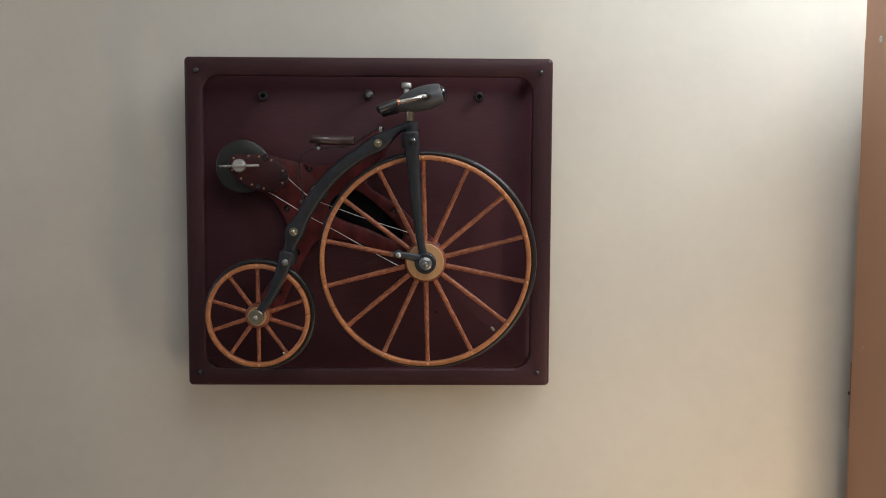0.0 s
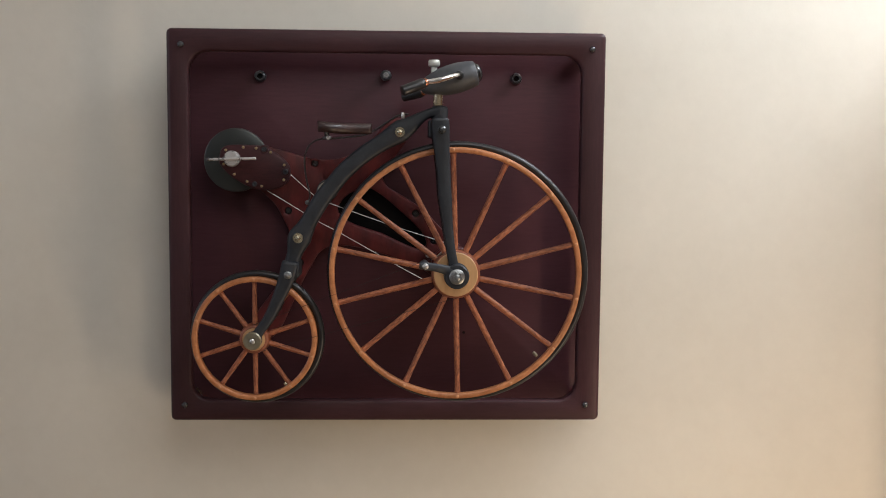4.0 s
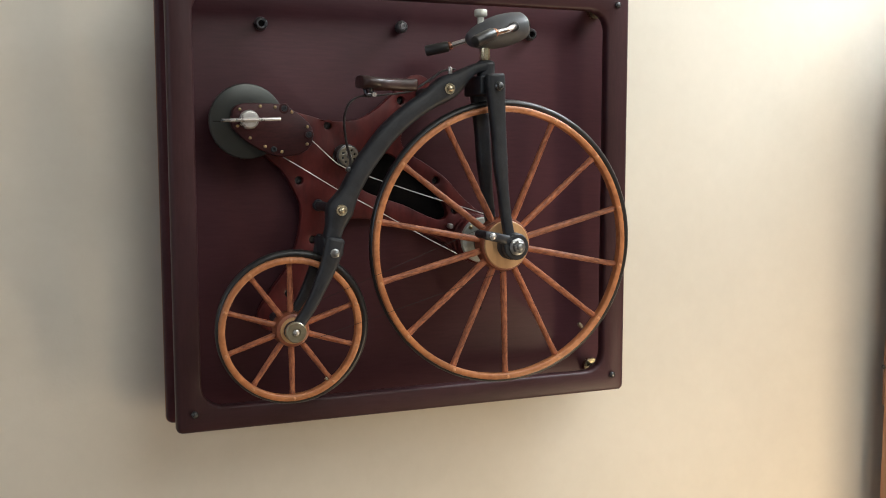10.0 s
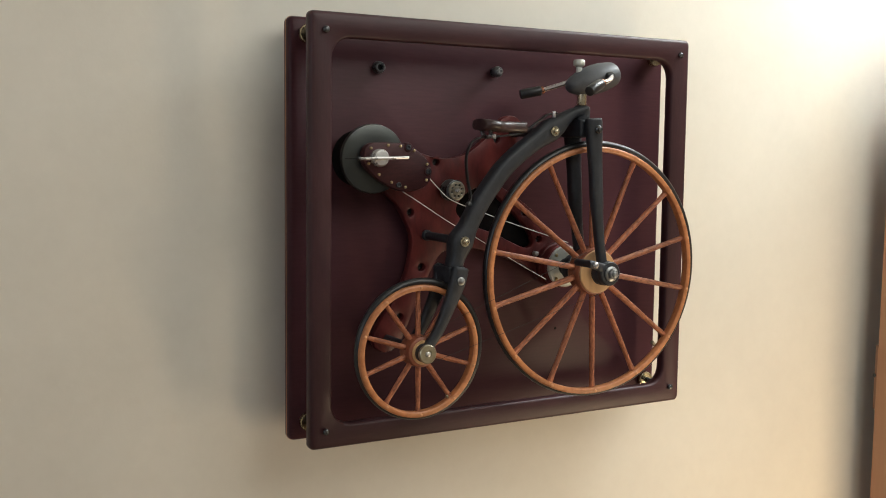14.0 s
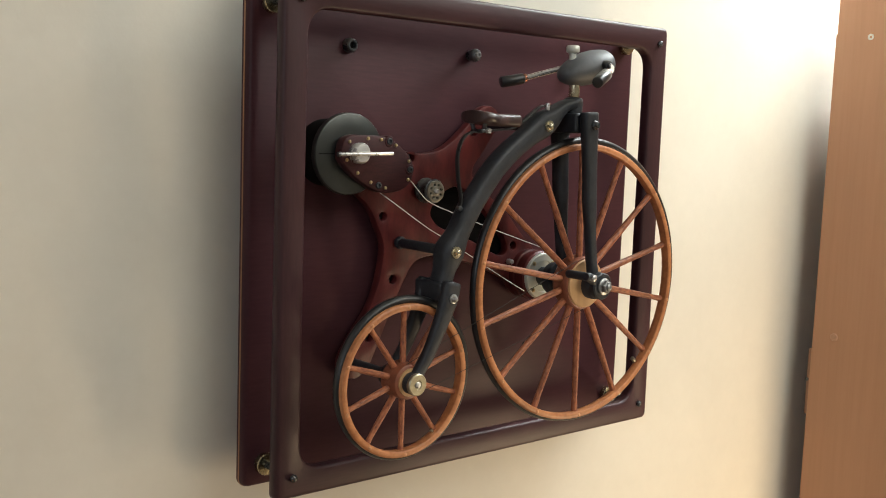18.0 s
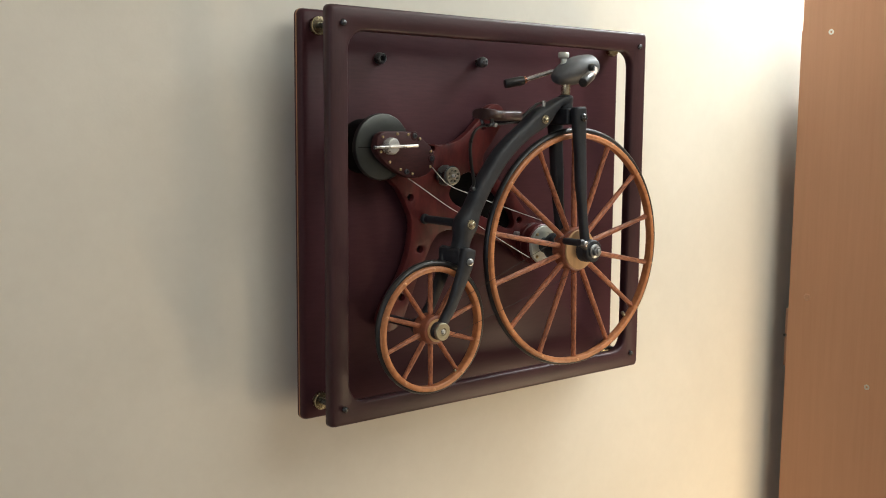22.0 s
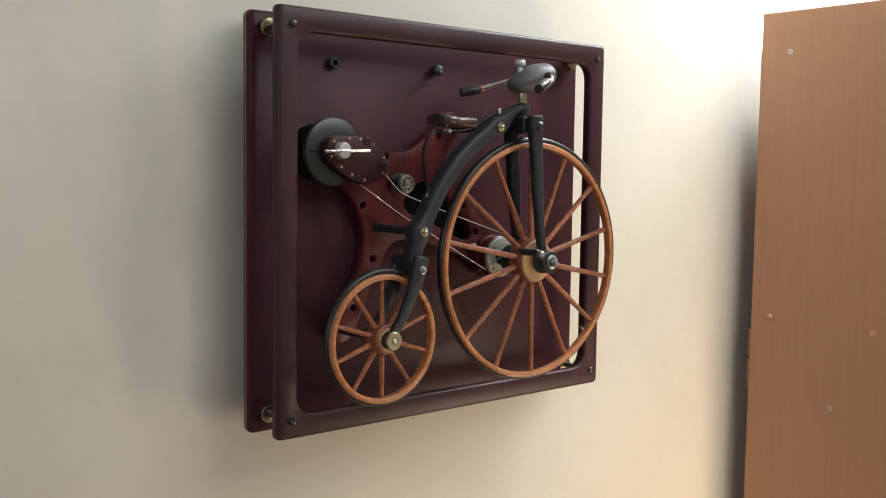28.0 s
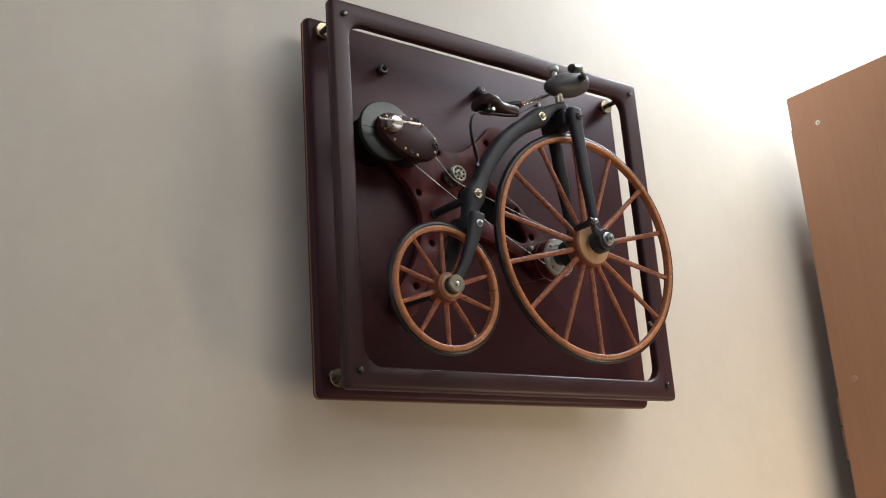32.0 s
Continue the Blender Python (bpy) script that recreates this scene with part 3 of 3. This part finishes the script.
part("pulley_screw", lathe((PX, 0.145, PZ), (0, -1, 0), [(0, 0.026), (0.02, 0.026), (0.03, 0.018)], 12), steel, pulley)

# thin bright belt from the drum round the pulley to the motor
part("belt", wire([(-1.22, 0.12, 0.67), (-1.10, 0.12, 0.560), (-0.88, 0.14, 0.362), (-0.80, 0.15, 0.308), (-0.72, 0.15, 0.272), (-0.60, 0.14, 0.226), (0.0, 0.08, 0.018), (0.63, 0.05, -0.180), (0.76, 0.05, -0.222)], 0.0048, 8), bright_cord, drive, "thin bright wire belt, upper run")
part("belt", wire([(-1.40, 0.12, 0.395), (-1.206, 0.12, 0.282), (-0.83, 0.11, 0.054), (-0.58, 0.10, -0.076), (-0.03, 0.08, -0.384), (0.20, 0.06, -0.512), (0.45, 0.05, -0.642)], 0.0048, 8), bright_cord, drive, "thin bright wire belt, lower run")

# motor behind the large wheel
MX, MZ = 0.775, -0.512
motor = part("motor_housing", lathe((MX, PY0 + 0.004, MZ), (0, -1, 0), [(0, 0.25), (0.0, 0.270), (0.07, 0.270), (0.08, 0.255), (0.11, 0.255), (0.12, 0.268), (0.20, 0.266), (0.215, 0.25)], 40), padauk, drive, "ringed red wooden motor housing")
mface = part("motor_face", lathe((MX, 0.145, MZ), (0, -1, 0), [(0, 0.24), (0.0, 0.246), (0.03, 0.246), (0.042, 0.236), (0.042, 0.17), (0.030, 0.165), (0.030, 0.02)], 40), dull_steel, motor, "grey cast metal face with screws")
for a in (45, 135, 225, 315):
    part("face_screw", lathe((MX + 0.2 * math.cos(radians(a)), 0.106, MZ + 0.2 * math.sin(radians(a))), (0, -1, 0), [(0, 0.022), (0.012, 0.022), (0.018, 0.01)], 10), brass, mface)
part("motor_boss", lathe((MX, 0.118, MZ), (0, -1, 0), [(0, 0.10), (0.10, 0.09), (0.135, 0.10), (0.145, 0.165), (0.16, 0.172), (0.24, 0.172), (0.25, 0.16), (0.255, 0.09), (0.30, 0.085), (0.31, 0.05)], 32), black_paint, drive, "black boss and shaft housing")
part("clamp_screw", rod((0.48, PY0 - 0.07, -0.366), (0.48, PY0 + 0.01, -0.366), 0.028), steel, drive)

# ---------------------------------------------------------------- model bicycle
bike = thing("model_bicycle", (0, -0.40, -1.98), "model boneshaker bicycle of black wood with honey-coloured wheels", "model bicycle")
MID = -0.39


def wheel(name, cx, cz, r, count, phase, hub_r, y_front, label, spoke_r):
    """A wooden wheel: the rim is the part, with its tyre, spokes, pins and hub below it."""
    at = (cx, MID, cz)
    w = 0.061
    prof = [(-0.075, r - w), (-0.082, r - w + 0.01), (-0.085, r - w + 0.022), (-0.085, r - 0.016), (-0.075, r - 0.004), (-0.05, r), (0.005, r), (0.022, r - 0.008), (0.022, r - w + 0.01), (0.012, r - w + 0.002), (-0.03, r - w - 0.003)]
    rim = part(name, lathe(at, (0, 1, 0), prof, 96, close=True), rim_wood, bike, label, at=at)
    tube = [(0.004 + 0.047 * math.sin(a), r + 0.010 + 0.042 * math.cos(a)) for a in [2 * math.pi * i / 12 for i in range(12)]]
    part("tyre", lathe((cx + 0.028, MID, cz + 0.014), (0, 1, 0), tube, 96, close=True), rubber, rim, "black rubber tyre", smooth=60)
    proto = None
    for i in range(count):
        a = phase + 360 / count * i
        if proto is None:
            s0, s1 = hub_r - 0.02, r - w + 0.012
            n = s1 - s0
            bm = lathe((cx, MID - 0.01, cz - s0), (0, 0, -1), [(0, spoke_r * 1.0), (n * 0.12, spoke_r * 1.05), (n * 0.5, spoke_r * 1.0), (n * 0.86, spoke_r * 0.86), (n * 0.95, spoke_r * 1.0), (n, spoke_r * 1.05)], 12)
            proto = part("spoke", bm, spoke_wood, rim, "turned reddish wooden spoke", at=at)
            pin = part("rim_pin", lathe((cx, MID - 0.084, cz - r + w * 0.5), (0, -1, 0), [(0, 0.018), (0.003, 0.018), (0.008, 0.013), (0.010, 0.004)], 10), rim_plug, rim, "small pale wooden plug", at=at)
            pairs = [(proto, proto), (pin, pin)]
        else:
            proto_copy, pin_copy = proto.copy(), pin.copy()
            scene.collection.objects.link(proto_copy), scene.collection.objects.link(pin_copy)
            pairs = [(proto, proto_copy), (pin, pin_copy)]
        for _, ob in pairs:
            ob.rotation_euler = (0, radians(-a), 0)
    return rim


C1, C2 = (0.777, -0.508), (-1.474, -1.248)
big = wheel("front_wheel", *C1, 1.422, 14, 1.5, 0.26, -0.46, "large honey-coloured wooden wheel with fourteen spokes", 0.033)
small = wheel("rear_wheel", *C2, 0.702, 10, 0.5, 0.15, -0.45, "small honey-coloured wooden wheel with ten spokes", 0.028)

big.rotation_euler = (0, 0, radians(-0.7))
hub = part("hub", lathe((C1[0], -0.29, C1[1]), (0, -1, 0), [(0, 0.20), (0.0, 0.262), (0.03, 0.278), (0.07, 0.268), (0.13, 0.268), (0.17, 0.276), (0.20, 0.262), (0.205, 0.246)], 48), hub_side, big, "ringed red wooden hub", at=(C1[0], MID, C1[1]))
part("hub_face", lathe((C1[0], -0.494, C1[1]), (0, -1, 0), [(0, 0.24), (0.0, 0.248), (0.012, 0.248), (0.020, 0.240), (0.020, 0.02)], 48), hub_wood, big, "pale turned hub face")
part("hub", lathe((C2[0], -0.30, C2[1]), (0, -1, 0), [(0, 0.12), (0.0, 0.165), (0.05, 0.175), (0.10, 0.165), (0.16, 0.165), (0.20, 0.158), (0.21, 0.14)], 40), hub_side, small, "ringed red wooden hub")
part("hub_face", lathe((C2[0], -0.508, C2[1]), (0, -1, 0), [(0, 0.12), (0.0, 0.128), (0.015, 0.126), (0.018, 0.05)], 40), hub_wood, small)
part("valve_stem", rod((C2[0] + 0.33, MID - 0.03, C2[1] - 0.50), (C2[0] + 0.365, MID - 0.03, C2[1] - 0.555), 0.020), pale_brass, small, "small brass valve stem")
part("valve_stem", rod((C1[0] + 0.89, MID - 0.03, C1[1] - 0.89), (C1[0] + 0.935, MID - 0.03, C1[1] - 0.935), 0.022), aged_brass, big, "small grey valve stem")

# thin thread that joins the two hubs
d = Vector((C1[0] - C2[0], C1[1] - C2[1]))
tilt = math.atan2(d.y, d.x)
for side in (1, -1):
    r1, r2 = 0.262, 0.155
    lean = side * math.acos((r2 - r1) / d.length) + tilt
    n = Vector((math.cos(lean), math.sin(lean)))
    a = Vector((C1[0] + n.x * r1, -0.480, C1[1] + n.y * r1))
    b = Vector((C2[0] + n.x * r2, -0.480, C2[1] + n.y * r2))
    part("thread", rod(a, b, 0.0028, 6, bevel=0.0005), thread_black, bike, "thin black drive thread")

# backbone: the curved black bar from the head to the rear fork
BONE = [(0.60, MID, 1.300, 0.13, 0.19), (0.50, MID, 1.290, 0.105, 0.18), (0.42, MID, 1.262, 0.108, 0.18), (0.33, MID, 1.205, 0.145, 0.195), (0.235, MID, 1.135, 0.205, 0.21), (0.136, MID, 1.074, 0.245, 0.215), (-0.054, MID, 0.955, 0.195, 0.20), (-0.257, MID, 0.819, 0.19, 0.20), (-0.459, MID, 0.646, 0.19, 0.20), (-0.62, MID, 0.455, 0.19, 0.20),
        (-0.748, MID, 0.282, 0.19, 0.20), (-0.875, MID, 0.06, 0.19, 0.20), (-0.925, MID, -0.03, 0.225, 0.215), (-0.975, MID, -0.118, 0.262, 0.225), (-1.005, MID, -0.21, 0.215, 0.21), (-1.028, MID, -0.29, 0.17, 0.20), (-1.060, MID, -0.40, 0.165, 0.20)]
bone = part("backbone", bar(BONE, 5, 3.6, 28), black_paint, bike, "curved matt black wooden backbone", smooth=50)
part("head_collar", lathe((0.582, MID, 1.195), (0, 0, 1), [(0, 0.080), (0.012, 0.092), (0.125, 0.095), (0.150, 0.092), (0.165, 0.078), (0.172, 0.05)], 28), black_paint, bike)
for x, y, z in ((0.143, -0.495, 1.069), (-0.982, -0.495, -0.109)):
    b = part("brass_washer", lathe((x, y + 0.012, z), (0, -1, 0), [(0, 0.055), (0.018, 0.058), (0.030, 0.054), (0.030, 0.03)], 24), pale_brass, bone, "brass washer")
    part("bolt_head", lathe((x, y - 0.012, z), (0, -1, 0), [(0, 0.036), (0.022, 0.036), (0.036, 0.024), (0.04, 0.008)], 6), pale_brass, bone, "domed brass nut")
part("brace_rod", rod((-0.992, PY0 + 0.004, -0.105), (-0.982, -0.29, -0.109), 0.048), black_paint, bike, "black rod from the plate to the backbone")
part("brace_collar", rod((-0.992, PY0 + 0.002, -0.105), (-0.992, PY0 - 0.06, -0.105), 0.062), black_paint, bike)
part("brace_rod", rod((0.14, PY0 + 0.004, 1.06), (0.143, -0.29, 1.069), 0.048), black_paint, bike)

# front fork
for y, deep in ((-0.615, 1.0), (-0.215, 1.3)):
    blade = part("fork_blade", bar([(0.580, y, 1.205, 0.196, 0.12 * deep), (0.587, y, 1.10, 0.200, 0.12 * deep), (0.602, y, 0.90, 0.176, 0.11 * deep), (0.625, y, 0.62, 0.150, 0.11 * deep), (0.645, y, 0.34, 0.148, 0.11 * deep), (0.672, y, 0.08, 0.118, 0.10 * deep), (0.712, y, -0.22, 0.105, 0.10 * deep), (0.755, y, -0.44, 0.11, 0.10 * deep)], 5, 3.4, 20), black_paint, bike, "tapered matt black fork blade", smooth=50)
    part("fork_end", lathe((C1[0], y + 0.055, C1[1]), (0, -1, 0), [(0, 0.13), (0.01, 0.142), (0.09, 0.142), (0.105, 0.13), (0.106, 0.03)], 36), black_paint, blade, "round black fork end")
crown = part("fork_crown", box(0.455, 0.675, -0.56, -0.12, 1.01, 1.205, 0.03, 3), black_paint, bike, "black fork crown block")
part("crown_screw", lathe((0.600, -0.672, 1.095), (0, -1, 0), [(0, 0.046), (0.02, 0.046), (0.03, 0.034), (0.036, 0.030), (0.050, 0.026), (0.054, 0.01)], 18), black_metal, crown, "dark screw with washer")
nut = part("axle_washer", lathe((C1[0], -0.740, C1[1]), (0, -1, 0), [(0, 0.074), (0.006, 0.086), (0.018, 0.086), (0.028, 0.074), (0.028, 0.02)], 32), worn_steel, bike, "grey washer")
part("axle_nut", hex_nut((C1[0], -0.766, C1[1]), (0, -1, 0), 0.064, 0.044), worn_steel, nut, "hexagonal steel axle nut")
part("axle_end", lathe((C1[0], -0.808, C1[1]), (0, -1, 0), [(0, 0.034), (0.016, 0.032), (0.024, 0.02)], 16), worn_steel, nut)
arm = part("crank_arm", bar([(0.735, -0.705, -0.470, 0.15, 0.08), (0.64, -0.715, -0.430, 0.105, 0.08), (0.54, -0.765, -0.402, 0.092, 0.085), (0.47, -0.835, -0.388, 0.092, 0.09), (0.42, -0.868, -0.376, 0.092, 0.09), (0.375, -0.875, -0.368, 0.084, 0.085)], 4, 2.4, 16), black_paint, bike, "short bent black steering arm", smooth=50)
part("arm_boss", lathe((C1[0], -0.667, C1[1]), (0, -1, 0), [(0, 0.128), (0.006, 0.136), (0.062, 0.136), (0.074, 0.124), (0.075, 0.03)], 36), black_paint, arm, "round black end of the arm")
part("arm_pin", rod((0.420, -0.85, -0.374), (0.420, -0.58, -0.374), 0.042, 16), black_paint, arm)
part("arm_screw", lathe((0.428, -0.908, -0.378), (0, -1, 0), [(0, 0.034), (0.020, 0.034), (0.030, 0.024), (0.034, 0.008)], 14), steel, arm)

# rear fork
for y in (-0.55, -0.20):
    blade = part("rear_fork_blade", bar([(-1.062, y, -0.385, 0.185, 0.11), (-1.088, y, -0.50, 0.185, 0.11), (-1.135, y, -0.64, 0.165, 0.105), (-1.215, y, -0.82, 0.135, 0.10), (-1.31, y, -1.01, 0.115, 0.095), (-1.40, y, -1.14, 0.11, 0.09), (-1.455, y, -1.22, 0.12, 0.09)], 5, 3.2, 20), black_paint, bike, "curved matt black rear fork blade", smooth=50)
    part("fork_end", lathe((C2[0], y + 0.045, C2[1]), (0, -1, 0), [(0, 0.09), (0.01, 0.098), (0.07, 0.098), (0.08, 0.09), (0.081, 0.03)], 28), black_paint, blade)
part("rear_crown", box(-1.168, -0.968, -0.52, -0.14, -0.555, -0.375, 0.03, 3), black_paint, bike, "black block over the rear wheel")
s = part("rear_fork_screw", lathe((-1.082, -0.602, -0.512), (0, -1, 0), [(0, 0.044), (0.012, 0.044), (0.016, 0.032), (0.030, 0.030), (0.038, 0.022), (0.050, 0.018), (0.054, 0.01)], 16), worn_steel, bike, "bright screw with washer")
w = part("rear_axle_washer", lathe((C2[0], -0.588, C2[1]), (0, -1, 0), [(0, 0.088), (0.006, 0.100), (0.034, 0.100), (0.044, 0.090), (0.044, 0.044), (0.036, 0.038), (0.036, 0.02)], 36), worn_brass, bike, "broad brass axle washer")
part("rear_axle_end", lathe((C2[0], -0.62, C2[1]), (0, -1, 0), [(0, 0.030), (0.014, 0.028), (0.022, 0.016)], 16), steel, w)
part("rear_axle", rod((C2[0], PY0 + 0.004, C2[1]), (C2[0], -0.14, C2[1]), 0.05), black_paint, bike, "black rod carrying the rear wheel")
part("front_axle", rod((C1[0], -0.19, C1[1]), (C1[0], -0.12, C1[1]), 0.06), black_metal, bike)

# saddle
def saddle_mesh():
    out = []
    for x, w in smooth_path([(-0.765, 0.05), (-0.755, 0.15), (-0.70, 0.20), (-0.60, 0.19), (-0.50, 0.125), (-0.40, 0.090), (-0.28, 0.078), (-0.20, 0.072), (-0.172, 0.050), (-0.165, 0.01)], 4):
        lift = 0.02 * (1 - math.cos(min(1, max(0, (x + 0.765) / 0.25)) * math.pi)) * -0.5
        ring = []
        for k in range(20):
            c, s = math.cos(2 * math.pi * k / 20), math.sin(2 * math.pi * k / 20)
            u = math.copysign(abs(c) ** 0.7, c) * w
            v = math.copysign(abs(s) ** 0.6, s) * 0.060 * min(1, w / 0.03)
            ring.append((x, MID + u, 1.125 + lift + v))
        out.append(ring)
    return loops(out)


saddle = part("saddle", saddle_mesh(), leather, bike, "worn brown-black leather saddle", smooth=60)
for y in (-0.10, 0.10):
    part("saddle_post", rod((-0.675, MID + y, 1.09), (-0.66, MID + y * 0.7, 1.0), 0.022, 10), black_metal, saddle)
part("saddle_clamp", box(-0.71, -0.61, MID - 0.10, MID + 0.05, 0.985, 1.015, 0.01), black_metal, saddle)
part("clamp_nut", hex_nut((-0.645, MID - 0.10, 1.0), (0, -1, 0), 0.028, 0.03), steel, saddle)
SPRING = MID - 0.005
back = [(-0.66, 0.985), (-0.74, 0.985), (-0.804, 0.965), (-0.855, 0.925), (-0.886, 0.876), (-0.910, 0.80), (-0.916, 0.713), (-0.905, 0.60), (-0.887, 0.50), (-0.862, 0.40), (-0.858, 0.34), (-0.885, 0.282)]
fore = [(-0.66, 0.985), (-0.52, 1.003), (-0.34, 1.022), (-0.24, 1.042), (-0.165, 1.075), (-0.06, 1.14), (0.039, 1.205), (0.10, 1.245), (0.16, 1.263), (0.225, 1.268)]
part("leaf_spring", bar([(x, SPRING, z, 0.017, 0.05) for x, z in back], 4, 5.0, 12), spring_black, saddle, "flat black spring strip bent under the saddle", smooth=50)
part("leaf_spring", bar([(x, SPRING, z, 0.021, 0.06) for x, z in fore], 4, 5.0, 12), spring_black, saddle, "flat black spring strip running forward", smooth=50)
part("spring_screw", rod((-0.885, MID - 0.045, 0.282), (-0.885, MID + 0.01, 0.282), 0.026, 12), black_metal, bone)
part("spring_screw", rod((0.175, MID - 0.045, 1.22), (0.175, MID - 0.045, 1.290), 0.022, 12), steel, bone)

# handlebar with a bullet-shaped lamp
part("steering_post", rod((0.563, MID - 0.02, 1.36), (0.563, MID - 0.02, 1.60), 0.054, 20), pale_brass, bike, "bright brass steering post")
axis = Vector((0.66, 0, 0.185)).normalized()
tail = Vector((0.365, MID - 0.02, 1.560))
shell = [(0.0, 0.02), (0.006, 0.045), (0.03, 0.072), (0.09, 0.104), (0.17, 0.132), (0.27, 0.155), (0.38, 0.166), (0.48, 0.163), (0.57, 0.151), (0.63, 0.137), (0.642, 0.128), (0.643, 0.05)]
bm = lathe(tail, axis, shell, 36)
for v in bm.verts:
    v.co.y = tail.y + (v.co.y - tail.y) * 1.18
lamp = part("lamp_body", bm, lamp_paint, bike, "bullet-shaped charcoal lamp on the handlebar", smooth=60)
part("lamp_lens", lathe(tail + axis * 0.632, axis, [(0, 0.112), (0.02, 0.110), (0.045, 0.097), (0.065, 0.072), (0.078, 0.038), (0.081, 0.005)], 32), black_gloss, lamp, "glossy black domed lens", smooth=60)
k = part("lamp_knob", lathe((0.517, MID - 0.02, 1.66), (0, 0, 1), [(0, 0.035), (0.13, 0.035), (0.14, 0.058), (0.15, 0.066), (0.195, 0.066), (0.208, 0.056), (0.21, 0.01)], 24), dull_steel, bike, "grey knurled knob on top")
for s in (-1, 1):
    y0 = MID - 0.02
    hb = part("handlebar", wire([(0.80, y0, 1.69), (0.80, y0 + s * 0.15, 1.69), (0.775, y0 + s * 0.25, 1.685), (0.70, y0 + s * 0.35, 1.66), (0.58, y0 + s * 0.45, 1.615), (0.40, y0 + s * 0.56, 1.562 - s * 0.012)], 0.030, 16, 6), chrome, bike, "bent chrome handlebar")
    part("sleeve", rod((0.80, y0 + s * 0.14, 1.69), (0.775, y0 + s * 0.26, 1.684), 0.050, 18), rubber, hb, "black rubber sleeve")
    part("ferrule", rod((0.43, y0 + s * 0.545, 1.571 - s * 0.010), (0.395, y0 + s * 0.563, 1.561 - s * 0.012), 0.046, 18), copper, hb, "copper ring")
    part("grip", rod((0.40, y0 + s * 0.56, 1.562 - s * 0.012), (0.168, y0 + s * 0.655, 1.488 + s * 0.012), 0.057, 20), rubber, hb, "black rubber grip")
